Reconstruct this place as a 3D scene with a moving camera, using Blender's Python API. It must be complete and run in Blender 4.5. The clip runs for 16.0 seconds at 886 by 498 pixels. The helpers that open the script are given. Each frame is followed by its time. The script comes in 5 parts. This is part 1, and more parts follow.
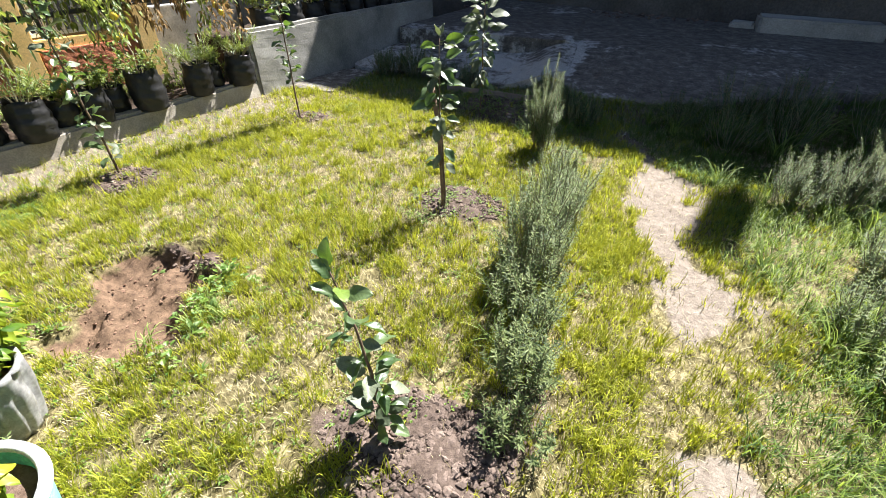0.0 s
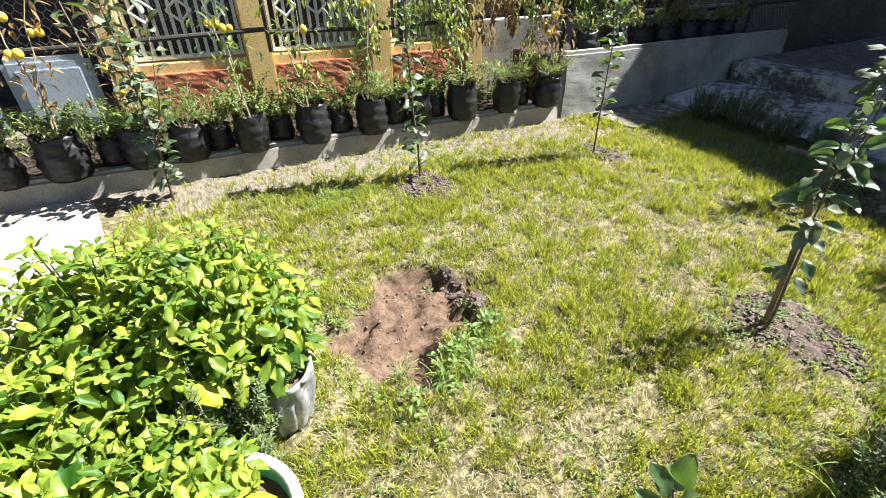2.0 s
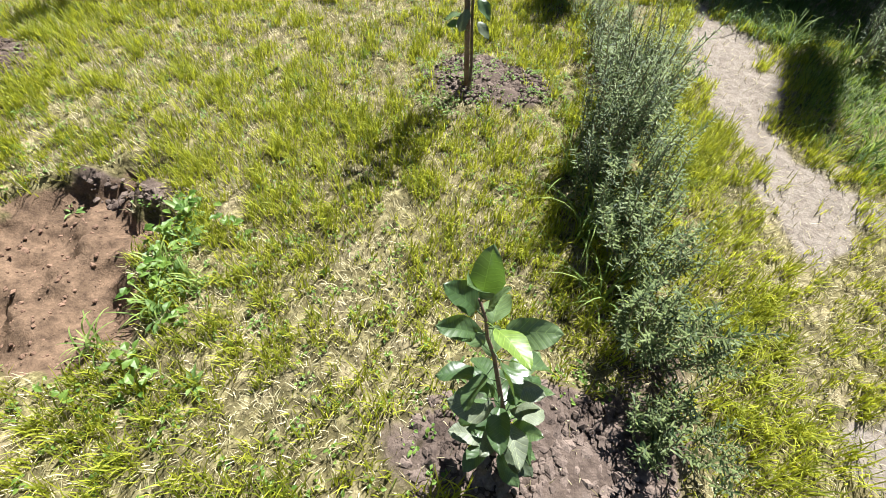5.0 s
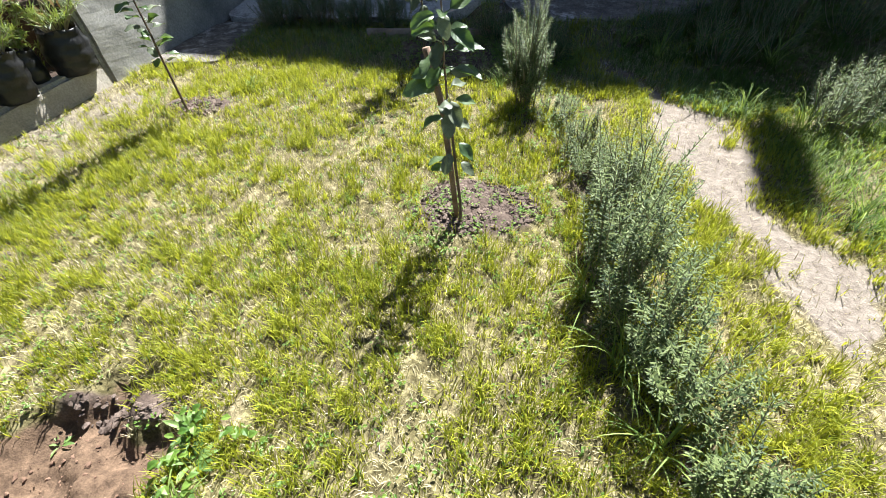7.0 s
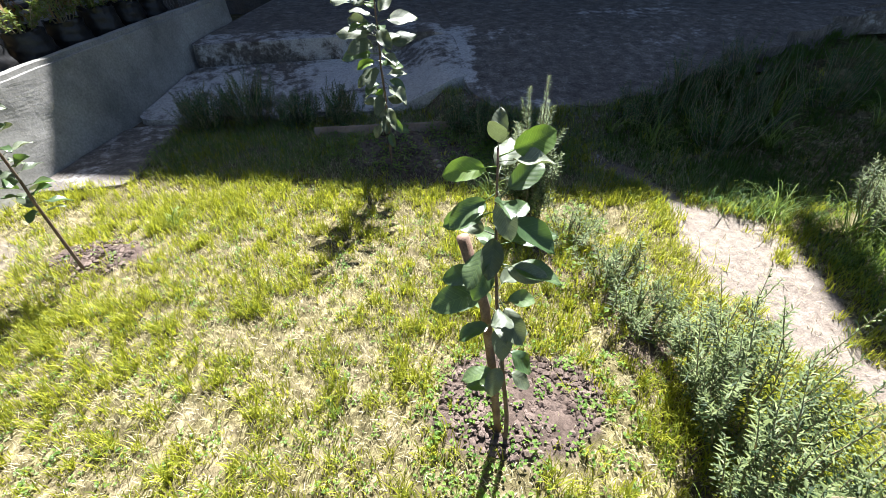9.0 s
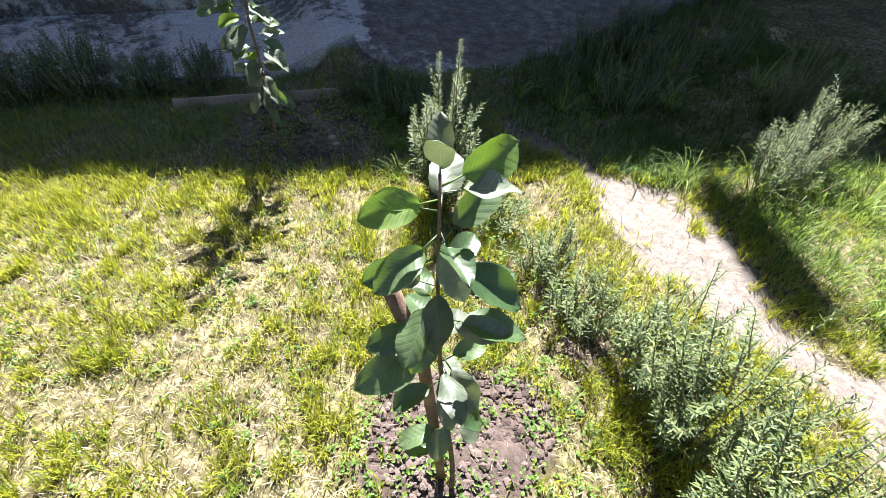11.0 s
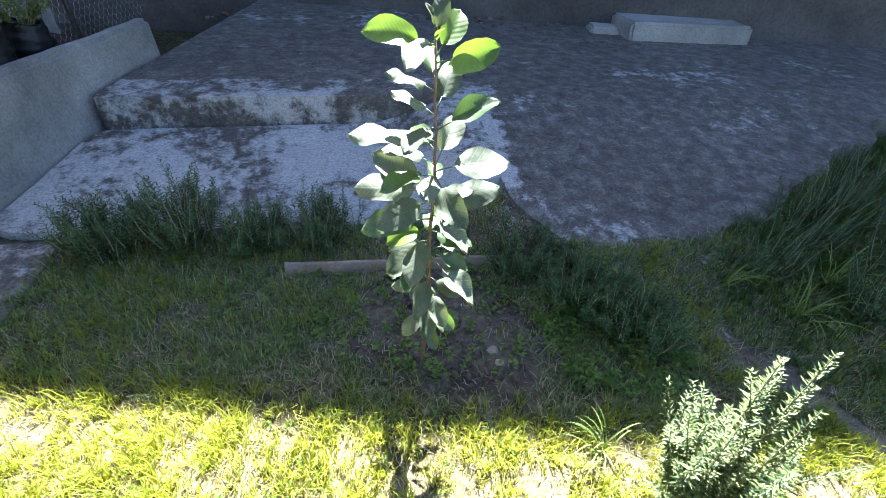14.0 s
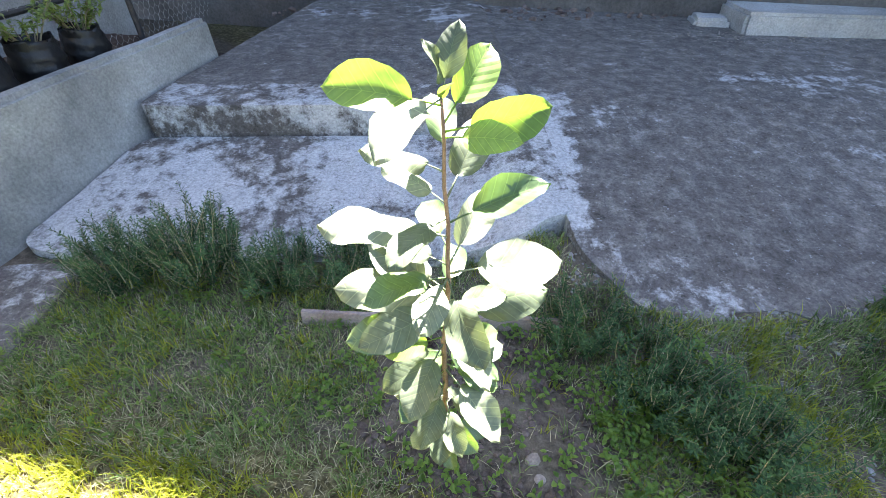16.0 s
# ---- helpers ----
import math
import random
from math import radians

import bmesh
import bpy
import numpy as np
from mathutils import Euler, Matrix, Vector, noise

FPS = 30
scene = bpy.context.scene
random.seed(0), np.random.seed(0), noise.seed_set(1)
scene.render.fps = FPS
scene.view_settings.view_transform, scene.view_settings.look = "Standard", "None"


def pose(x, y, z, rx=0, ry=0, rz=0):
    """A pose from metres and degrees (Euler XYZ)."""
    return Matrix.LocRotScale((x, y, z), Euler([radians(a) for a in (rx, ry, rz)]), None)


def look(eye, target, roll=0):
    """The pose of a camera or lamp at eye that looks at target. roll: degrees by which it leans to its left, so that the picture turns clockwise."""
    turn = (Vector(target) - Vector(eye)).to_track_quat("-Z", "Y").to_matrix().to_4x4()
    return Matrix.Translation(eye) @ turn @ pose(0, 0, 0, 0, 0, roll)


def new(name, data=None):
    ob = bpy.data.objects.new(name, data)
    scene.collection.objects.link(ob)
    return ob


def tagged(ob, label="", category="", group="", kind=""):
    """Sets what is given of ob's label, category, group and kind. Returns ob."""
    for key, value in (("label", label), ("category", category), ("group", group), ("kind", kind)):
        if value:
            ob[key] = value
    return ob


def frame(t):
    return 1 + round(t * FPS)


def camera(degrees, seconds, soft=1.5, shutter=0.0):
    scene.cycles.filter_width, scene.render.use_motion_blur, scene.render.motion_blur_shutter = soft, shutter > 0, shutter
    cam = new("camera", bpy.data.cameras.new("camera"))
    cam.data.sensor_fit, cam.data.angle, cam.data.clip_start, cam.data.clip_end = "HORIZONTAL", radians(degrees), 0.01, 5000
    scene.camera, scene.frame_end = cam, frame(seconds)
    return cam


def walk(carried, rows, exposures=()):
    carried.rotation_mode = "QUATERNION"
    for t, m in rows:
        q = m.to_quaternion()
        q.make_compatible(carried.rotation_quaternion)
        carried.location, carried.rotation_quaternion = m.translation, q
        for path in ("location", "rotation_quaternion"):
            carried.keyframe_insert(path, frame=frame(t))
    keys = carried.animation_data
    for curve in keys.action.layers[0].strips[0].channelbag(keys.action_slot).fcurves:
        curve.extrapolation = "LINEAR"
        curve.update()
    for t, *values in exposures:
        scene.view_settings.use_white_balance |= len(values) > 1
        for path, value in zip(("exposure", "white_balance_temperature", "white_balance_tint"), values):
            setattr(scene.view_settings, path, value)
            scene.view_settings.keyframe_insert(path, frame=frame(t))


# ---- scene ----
cam = camera(89.2, 16.0, 0.7)
PATH = [
    (0, (0.821, 0.031, 1.501), (0.292, 1.578, 0.35), 1.0),
    (0.5, (0.589, 0.059, 1.496), (0.021, 1.573, 0.32), 2.4),
    (1, (0.434, 0.073, 1.513), (-0.286, 1.518, 0.333), 4.6),
    (1.5, (0.35, 0.138, 1.549), (-0.705, 1.352, 0.36), 1.7),
    (2, (0.291, 0.24, 1.578), (-1.01, 1.249, 0.442), 0.5),
    (2.5, (0.262, 0.329, 1.559), (-1.059, 1.333, 0.442), -0.0),
    (3, (0.219, 0.482, 1.485), (-0.781, 1.82, 0.385), 0.6),
    (3.5, (0.158, 0.55, 1.381), (-0.35, 2.108, 0.234), 4.3),
    (4, (0.178, 0.549, 1.268), (-0.002, 1.915, -0.181), 6.1),
    (4.2, (0.2, 0.518, 1.253), (0.052, 1.828, -0.25), 6.7),
    (6.3, (0.174, 0.613, 1.267), (0.017, 1.809, -0.328), -0.2),
    (6.5, (0.144, 0.661, 1.345), (0.02, 1.971, -0.16), -1.3),
    (7, (0.033, 0.813, 1.412), (-0.073, 2.254, 0.028), -2.5),
    (7.5, (-0.08, 1.039, 1.445), (-0.179, 2.522, 0.108), -4.8),
    (8, (-0.137, 1.237, 1.481), (-0.119, 2.751, 0.174), -4.6),
    (8.5, (-0.261, 1.467, 1.485), (-0.16, 3.029, 0.24), -3.1),
    (9, (-0.255, 1.687, 1.432), (-0.102, 3.254, 0.199), -2.1),
    (9.5, (-0.205, 1.85, 1.367), (0.148, 3.345, 0.087), 2.5),
    (9.7, (-0.197, 1.878, 1.361), (0.198, 3.343, 0.057), 2.8),
    (11.8, (-0.347, 2.221, 1.384), (0.238, 3.555, 0.013), 3.3),
    (12, (-0.393, 2.294, 1.402), (0.195, 3.634, 0.039), 2.8),
    (12.5, (-0.405, 2.541, 1.447), (0.087, 4.012, 0.184), -0.3),
    (13, (-0.477, 2.785, 1.471), (-0.054, 4.294, 0.228), 2.4),
    (13.5, (-0.537, 3.065, 1.478), (-0.124, 4.591, 0.253), 2.3),
    (14, (-0.536, 3.268, 1.493), (-0.156, 4.814, 0.283), 3.9),
    (14.5, (-0.419, 3.502, 1.469), (-0.158, 5.073, 0.259), 3.1),
    (15, (-0.379, 3.626, 1.465), (-0.204, 5.193, 0.235), 2.3),
    (15.5, (-0.358, 3.698, 1.476), (-0.243, 5.254, 0.224), 1.6),
    (16, (-0.346, 3.732, 1.482), (-0.272, 5.283, 0.222), 0.8),
]
EXPOSURES = [(0.0, 2.1, 6200, 11), (2.0, 2.05, 5950, 10), (3.2, 2.12, 5950, 10), (4.0, 1.9, 6050, 9), (6.4, 1.75, 5950, 8), (7.0, 2.08, 5950, 8), (9.0, 2.32, 5900, 12), (12.5, 2.62, 5650, 16), (13.5, 3.02, 5450, 17),
             (14.0, 3.65, 5600, 13), (14.6, 4.25, 5800, 10), (16.0, 4.6, 6350, 14)]
walk(cam, [(t, look(eye, target, roll)) for t, eye, target, roll in PATH],
     EXPOSURES)

# ---- world, sun ----
SUN_AZ = (0.32, 0.947)          # horizontal way towards the sun
SUN_EL = radians(52)
world = bpy.data.worlds.new("world")
scene.world = world
world.use_nodes = True
wn = world.node_tree.nodes
sky = wn.new("ShaderNodeTexSky")
sky.sky_type, sky.sun_disc = "NISHITA", False
sky.sun_elevation, sky.sun_rotation = SUN_EL, math.atan2(SUN_AZ[0], SUN_AZ[1])
wn["Background"].inputs["Strength"].default_value = 0.028
world.node_tree.links.new(sky.outputs[0], wn["Background"].inputs["Color"])
sun = new("sun", bpy.data.lights.new("sun", "SUN"))
sun.data.energy, sun.data.angle, sun.data.color = 5.0, radians(0.55), (1.0, 0.95, 0.87)
sun.matrix_world = look((SUN_AZ[0] * 20, SUN_AZ[1] * 20, 20 * math.tan(SUN_EL)), (0, 0, 0))


# ---- materials ----
def material(name, rough=0.8, spec=0.3, metal=0.0):
    m = bpy.data.materials.new(name)
    m.use_nodes = True
    b = m.node_tree.nodes["Principled BSDF"]
    b.inputs["Roughness"].default_value = rough
    b.inputs["Specular IOR Level"].default_value = spec
    b.inputs["Metallic"].default_value = metal
    return m, m.node_tree.nodes, m.node_tree.links, b


def ramp(nodes, links, fac, stops):
    r = nodes.new("ShaderNodeValToRGB")
    while len(r.color_ramp.elements) < len(stops):
        r.color_ramp.elements.new(0.5)
    for e, (p, c) in zip(r.color_ramp.elements, stops):
        e.position, e.color = p, (*c, 1)
    links.new(fac, r.inputs["Fac"])
    return r.outputs["Color"]


def noise_tex(nodes, links, scale, detail=6, rough=0.6, coords=None):
    n = nodes.new("ShaderNodeTexNoise")
    n.inputs["Scale"].default_value, n.inputs["Detail"].default_value, n.inputs["Roughness"].default_value = scale, detail, rough
    if coords is None:
        g = nodes.new("ShaderNodeNewGeometry")
        coords = g.outputs["Position"]
    links.new(coords, n.inputs["Vector"])
    return n.outputs["Fac"]


def mix_rgb(nodes, links, fac, a, b, mode="MIX"):
    m = nodes.new("ShaderNodeMix")
    m.data_type, m.blend_type = "RGBA", mode
    for sock, val in ((m.inputs[0], fac), (m.inputs[6], a), (m.inputs[7], b)):
        if isinstance(val, (int, float)):
            sock.default_value = val
        elif isinstance(val, tuple):
            sock.default_value = (*val, 1)
        else:
            links.new(val, sock)
    return m.outputs[2]


def bump(nodes, links, bsdf, height, strength, dist):
    b = nodes.new("ShaderNodeBump")
    b.inputs["Strength"].default_value, b.inputs["Distance"].default_value = strength, dist
    links.new(height, b.inputs["Height"])
    links.new(b.outputs["Normal"], bsdf.inputs["Normal"])


def surface(name, stops, scale=3.0, fine=60.0, rough=0.85, spec=0.25, depth=0.004, metal=0.0, strength=0.6):
    """Two scales of variation in colour, and relief."""
    m, n, l, b = material(name, rough, spec, metal)
    big, small = noise_tex(n, l, scale), noise_tex(n, l, fine, 4, 0.7)
    colour = ramp(n, l, big, stops)
    grain = ramp(n, l, small, [(0.25, (0.62, 0.62, 0.62)), (0.75, (1.25, 1.25, 1.25))])
    l.new(mix_rgb(n, l, 1.0, colour, grain, "MULTIPLY"), b.inputs["Base Color"])
    bump(n, l, b, small, strength, depth)
    return m


def leafy(name, dark, light, thru=0.35, rough=0.5, spec=0.35, patch=6.0, glow=(0.3, 0.42, 0.03), island=True):
    """Leaf or blade: its colour differs from piece to piece and from patch to patch; light shines through it."""
    m, n, l, b = material(name, rough, spec)
    if island:
        g = n.new("ShaderNodeNewGeometry")
        rnd = g.outputs["Random Per Island"]
    else:
        g = n.new("ShaderNodeObjectInfo")
        rnd = g.outputs["Random"]
    a = noise_tex(n, l, patch, 3)
    mean = n.new("ShaderNodeMath")
    mean.operation = "MULTIPLY_ADD"
    mean.inputs[1].default_value, mean.inputs[2].default_value = 0.6, 0.0
    l.new(rnd, mean.inputs[0])
    add = n.new("ShaderNodeMath")
    add.operation = "MULTIPLY_ADD"
    add.inputs[1].default_value = 0.5
    l.new(a, add.inputs[0]), l.new(mean.outputs[0], add.inputs[2])
    col = ramp(n, l, add.outputs[0], [(0.25, dark), (0.75, light)])
    l.new(col, b.inputs["Base Color"])
    if not island:
        tc = n.new("ShaderNodeTexCoord")
        sep = n.new("ShaderNodeSeparateXYZ")
        l.new(tc.outputs["Object"], sep.inputs[0])
        ax = n.new("ShaderNodeMath")
        ax.operation = "ABSOLUTE"
        l.new(sep.outputs["X"], ax.inputs[0])
        rib = n.new("ShaderNodeMath")
        rib.operation = "MULTIPLY_ADD"
        rib.inputs[1].default_value = -0.9
        l.new(ax.outputs[0], rib.inputs[0]), l.new(sep.outputs["Y"], rib.inputs[2])
        wave = n.new("ShaderNodeMath")
        wave.operation = "PINGPONG"
        wave.inputs[1].default_value = 0.055
        l.new(rib.outputs[0], wave.inputs[0])
        low = n.new("ShaderNodeMath")
        low.operation = "MINIMUM"
        mid = n.new("ShaderNodeMath")
        mid.operation = "MULTIPLY"
        mid.inputs[1].default_value = 1.6
        l.new(ax.outputs[0], mid.inputs[0])
        l.new(wave.outputs[0], low.inputs[0]), l.new(mid.outputs[0], low.inputs[1])
        vein = ramp(n, l, low.outputs[0], [(0.0, (1.75, 1.7, 1.45)), (0.008, (0.86, 0.86, 0.86)), (0.055, (1.06, 1.06, 1.06))])
        speck = ramp(n, l, noise_tex(n, l, 90.0, 3), [(0.3, (0.8, 0.8, 0.8)), (0.7, (1.15, 1.15, 1.15))])
        col = mix_rgb(n, l, 1.0, mix_rgb(n, l, 1.0, col, vein, "MULTIPLY"), speck, "MULTIPLY")
        l.new(col, b.inputs["Base Color"])
        bump(n, l, b, low.outputs[0], 0.4, 0.014)
    t = n.new("ShaderNodeBsdfTranslucent")
    l.new(mix_rgb(n, l, 0.6, col, glow), t.inputs["Color"])
    mx = n.new("ShaderNodeMixShader")
    mx.inputs["Fac"].default_value = thru
    out = n["Material Output"]
    l.new(b.outputs[0], mx.inputs[1]), l.new(t.outputs[0], mx.inputs[2]), l.new(mx.outputs[0], out.inputs["Surface"])
    return m


M_GRASS = leafy("grass_blade", (0.05, 0.085, 0.008), (0.37, 0.385, 0.04), 0.45, 0.5, 0.25, 1.6, (0.56, 0.57, 0.03))
# Unmown grass in two tones: darkened for shade, lightened for sun and fresh clumps.
M_LONG_SHADED = leafy("shaded_long_blade", (0.005, 0.022, 0.008), (0.062, 0.118, 0.022), 0.32, 0.6, 0.12, 2.0, (0.26, 0.36, 0.03))
M_FRESH_SUNLIT = leafy("fresh_sunlit_blade", (0.045, 0.09, 0.012), (0.2, 0.26, 0.038), 0.42, 0.5, 0.25, 2.4, (0.36, 0.5, 0.04))
M_PALEBLADE = leafy("pale_blade", (0.08, 0.14, 0.03), (0.26, 0.33, 0.09), 0.35, 0.55, 0.2, 5.0, (0.36, 0.46, 0.06))
# Lawn grass again, coloured darker and greener for the house's shade.
M_GRASS_SHADED = leafy("shaded_lawn_blade", (0.045, 0.09, 0.025), (0.25, 0.31, 0.105), 0.35, 0.55, 0.2, 5.0, (0.22, 0.32, 0.05))
M_STRAW = leafy("dry_straw", (0.11, 0.085, 0.04), (0.6, 0.535, 0.33), 0.2, 0.6, 0.25, 3.0, (0.55, 0.48, 0.2))
M_APPLE = leafy("apple_leaf", (0.04, 0.075, 0.028), (0.10, 0.145, 0.06), 0.24, 0.36, 0.6, 14.0, (0.2, 0.36, 0.02), False)
M_APPLE_PALE = leafy("felted_pale_leaf", (0.06, 0.078, 0.045), (0.15, 0.172, 0.115), 0.16, 0.5, 0.4, 18.0, (0.24, 0.31, 0.09), False)
M_APPLE_YOUNG = leafy("young_apple_leaf", (0.07, 0.13, 0.025), (0.15, 0.225, 0.045), 0.34, 0.42, 0.45, 14.0, (0.24, 0.4, 0.02), False)
M_BASIL = leafy("basil_leaf", (0.045, 0.11, 0.01), (0.3, 0.37, 0.04), 0.38, 0.48, 0.35, 9.0, (0.46, 0.56, 0.02), False)
M_BASIL_OLD = leafy("yellowing_basil_leaf", (0.2, 0.26, 0.02), (0.42, 0.38, 0.03), 0.38, 0.4, 0.45, 9.0, (0.6, 0.58, 0.02), False)
M_BASIL_LOW = leafy("basil_lower_leaf", (0.025, 0.085, 0.008), (0.27, 0.34, 0.035), 0.36, 0.46, 0.35, 9.0, (0.42, 0.52, 0.02))
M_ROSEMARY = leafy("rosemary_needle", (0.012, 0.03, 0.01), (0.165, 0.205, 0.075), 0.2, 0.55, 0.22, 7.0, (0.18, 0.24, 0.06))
# The same needles, coloured darker for bushes in the house's shade.
M_ROSEMARY_SHADED = leafy("shaded_rosemary_needle", (0.012, 0.034, 0.012), (0.075, 0.14, 0.05), 0.15, 0.6, 0.2, 7.0, (0.1, 0.18, 0.05))
M_SHRUB = leafy("shrub_leaf", (0.05, 0.09, 0.03), (0.2, 0.26, 0.06), 0.35, 0.45, 0.4, 8.0, (0.36, 0.42, 0.05))
M_DRYLEAF = leafy("withered_leaf", (0.1, 0.06, 0.025), (0.3, 0.2, 0.09), 0.3, 0.7, 0.2, 8.0, (0.4, 0.25, 0.08))
M_WEED = leafy("weed_leaf", (0.05, 0.115, 0.018), (0.16, 0.25, 0.045), 0.4, 0.45, 0.35, 8.0, (0.36, 0.45, 0.04))
M_WEED_OB = leafy("weed_plant_leaf", (0.08, 0.15, 0.04), (0.2, 0.3, 0.09), 0.4, 0.45, 0.35, 8.0, (0.32, 0.45, 0.06), False)
M_BARK = surface("sapling_bark", [(0.3, (0.10, 0.06, 0.045)), (0.7, (0.2, 0.14, 0.1))], 30, 200, 0.75, 0.3, 0.001)
M_TWIG = surface("pale_twig", [(0.3, (0.2, 0.17, 0.1)), (0.7, (0.34, 0.29, 0.18))], 30, 200, 0.75, 0.3, 0.001)
M_STAKE = surface("weathered_stake", [(0.3, (0.16, 0.1, 0.07)), (0.7, (0.28, 0.2, 0.15))], 20, 160, 0.85, 0.2, 0.002)
M_BOARD = surface("weathered_board", [(0.3, (0.22, 0.16, 0.13)), (0.7, (0.36, 0.29, 0.25))], 8, 90, 0.85, 0.2, 0.002)
M_SOIL = surface("turned_soil", [(0.3, (0.07, 0.045, 0.034)), (0.7, (0.19, 0.135, 0.105))], 14, 120, 0.95, 0.1, 0.01)
M_BEDSOIL = surface("dark_bed_soil", [(0.3, (0.03, 0.022, 0.017)), (0.7, (0.085, 0.062, 0.048))], 14, 120, 0.95, 0.1, 0.01)
M_CLOD = surface("soil_clod", [(0.3, (0.05, 0.036, 0.03)), (0.7, (0.22, 0.168, 0.14))], 9, 150, 0.95, 0.1, 0.006)
M_STONE = surface("pale_stone", [(0.3, (0.2, 0.155, 0.12)), (0.7, (0.42, 0.35, 0.29))], 20, 150, 0.85, 0.2, 0.002)
M_KERB = surface("kerb_concrete", [(0.25, (0.22, 0.2, 0.17)), (0.6, (0.4, 0.36, 0.3)), (0.8, (0.5, 0.46, 0.4))], 3.5, 80, 0.9, 0.2, 0.004)
M_WALLC = surface("rendered_wall_concrete", [(0.25, (0.17, 0.168, 0.155)), (0.5, (0.31, 0.3, 0.275)), (0.75, (0.45, 0.44, 0.41))], 1.8, 60, 0.9, 0.2, 0.003)
M_YELLOW = surface("yellow_paint", [(0.3, (0.72, 0.49, 0.18)), (0.7, (0.84, 0.62, 0.28))], 3, 70, 0.8, 0.25, 0.002)
M_RED = surface("terracotta_render", [(0.3, (0.4, 0.14, 0.075)), (0.7, (0.55, 0.23, 0.13))], 5, 60, 0.9, 0.2, 0.008, 0.0, 1.0)
M_BARS = surface("pale_bar_paint", [(0.3, (0.66, 0.66, 0.64)), (0.7, (0.8, 0.8, 0.78))], 20, 120, 0.5, 0.4, 0.0005)
M_UNLIT_ROOM = surface("unlit_room_dark", [(0.3, (0.03, 0.03, 0.03)), (0.7, (0.06, 0.06, 0.06))], 2, 40, 0.9, 0.2, 0.003)
M_BLDG = surface("grey_house_wall", [(0.3, (0.06, 0.056, 0.052)), (0.7, (0.13, 0.122, 0.112))], 1.2, 30, 0.9, 0.2, 0.006)
M_BAG = surface("black_grow_bag", [(0.3, (0.008, 0.008, 0.008)), (0.7, (0.022, 0.022, 0.023))], 14, 40, 0.45, 0.4, 0.004, 0.0, 0.5)
M_GREYBAG = surface("sun_bleached_bag", [(0.3, (0.2, 0.2, 0.2)), (0.7, (0.34, 0.34, 0.345))], 5, 40, 0.27, 0.6, 0.001, 0.0, 0.25)
M_RIM = surface("white_plastic", [(0.3, (0.7, 0.72, 0.72)), (0.7, (0.82, 0.83, 0.83))], 8, 90, 0.35, 0.5, 0.0004)
M_TEAL = surface("teal_plastic", [(0.3, (0.12, 0.5, 0.46)), (0.7, (0.2, 0.62, 0.56))], 8, 90, 0.35, 0.5, 0.0004)
M_IRON = surface("dark_iron", [(0.3, (0.025, 0.024, 0.024)), (0.7, (0.06, 0.055, 0.05))], 20, 120, 0.6, 0.4, 0.0006)
M_WIRE = surface("galvanised_wire", [(0.3, (0.24, 0.23, 0.21)), (0.7, (0.42, 0.41, 0.38))], 20, 120, 0.5, 0.5, 0.0003, 0.6)
M_FRUIT = surface("yellow_fruit_skin", [(0.3, (0.62, 0.42, 0.03)), (0.7, (0.72, 0.56, 0.06))], 20, 120, 0.35, 0.5, 0.0003)
M_PANEL = surface("pale_blue_panel_paint", [(0.3, (0.38, 0.44, 0.5)), (0.7, (0.5, 0.56, 0.62))], 5, 90, 0.4, 0.5, 0.0006)


def patio_material():
    """Worn concrete: dark mossy skin over a pale blue-grey slab, with scattered pale flecks."""
    m, n, l, b = material("worn_patio_concrete", 0.85, 0.25)
    big, mid, fine = noise_tex(n, l, 1.1, 8, 0.72), noise_tex(n, l, 9.0, 9, 0.76), noise_tex(n, l, 60.0, 5, 0.8)
    attr = n.new("ShaderNodeAttribute")
    attr.attribute_name = "pale"
    pale = mix_rgb(n, l, mid, (0.3, 0.292, 0.28), (0.54, 0.527, 0.505))
    broad = noise_tex(n, l, 0.7, 3, 0.5)
    dark = mix_rgb(n, l, broad, ramp(n, l, mid, [(0.34, (0.055, 0.047, 0.04)), (0.52, (0.11, 0.096, 0.083)), (0.7, (0.23, 0.21, 0.185))]), ramp(n, l, mid, [(0.32, (0.08, 0.07, 0.06)), (0.5, (0.165, 0.147, 0.128)), (0.68, (0.31, 0.285, 0.255))]))
    add = n.new("ShaderNodeMath")
    add.operation = "ADD"
    l.new(big, add.inputs[0]), l.new(attr.outputs["Fac"], add.inputs[1])
    ad2 = n.new("ShaderNodeMath")
    ad2.operation = "MULTIPLY_ADD"
    ad2.inputs[1].default_value = 0.5
    l.new(mid, ad2.inputs[0]), l.new(add.outputs[0], ad2.inputs[2])
    mask = ramp(n, l, ad2.outputs[0], [(0.85, (0, 0, 0)), (0.94, (1, 1, 1))])
    grain = ramp(n, l, fine, [(0.28, (0.45, 0.45, 0.45)), (0.72, (1.5, 1.5, 1.5))])
    litter = noise_tex(n, l, 34.0, 5, 0.75)
    fleck = ramp(n, l, litter, [(0.61, (0, 0, 0)), (0.66, (0.8, 0.8, 0.8))])
    spot = ramp(n, l, litter, [(0.33, (0.45, 0.42, 0.38)), (0.4, (1, 1, 1))])
    base = mix_rgb(n, l, fleck, mix_rgb(n, l, mask, dark, pale), (0.34, 0.34, 0.33))
    l.new(mix_rgb(n, l, 1.0, mix_rgb(n, l, 1.0, base, spot, "MULTIPLY"), grain, "MULTIPLY"), b.inputs["Base Color"])
    bump(n, l, b, fine, 0.7, 0.006)
    return m


M_PATIO = patio_material()


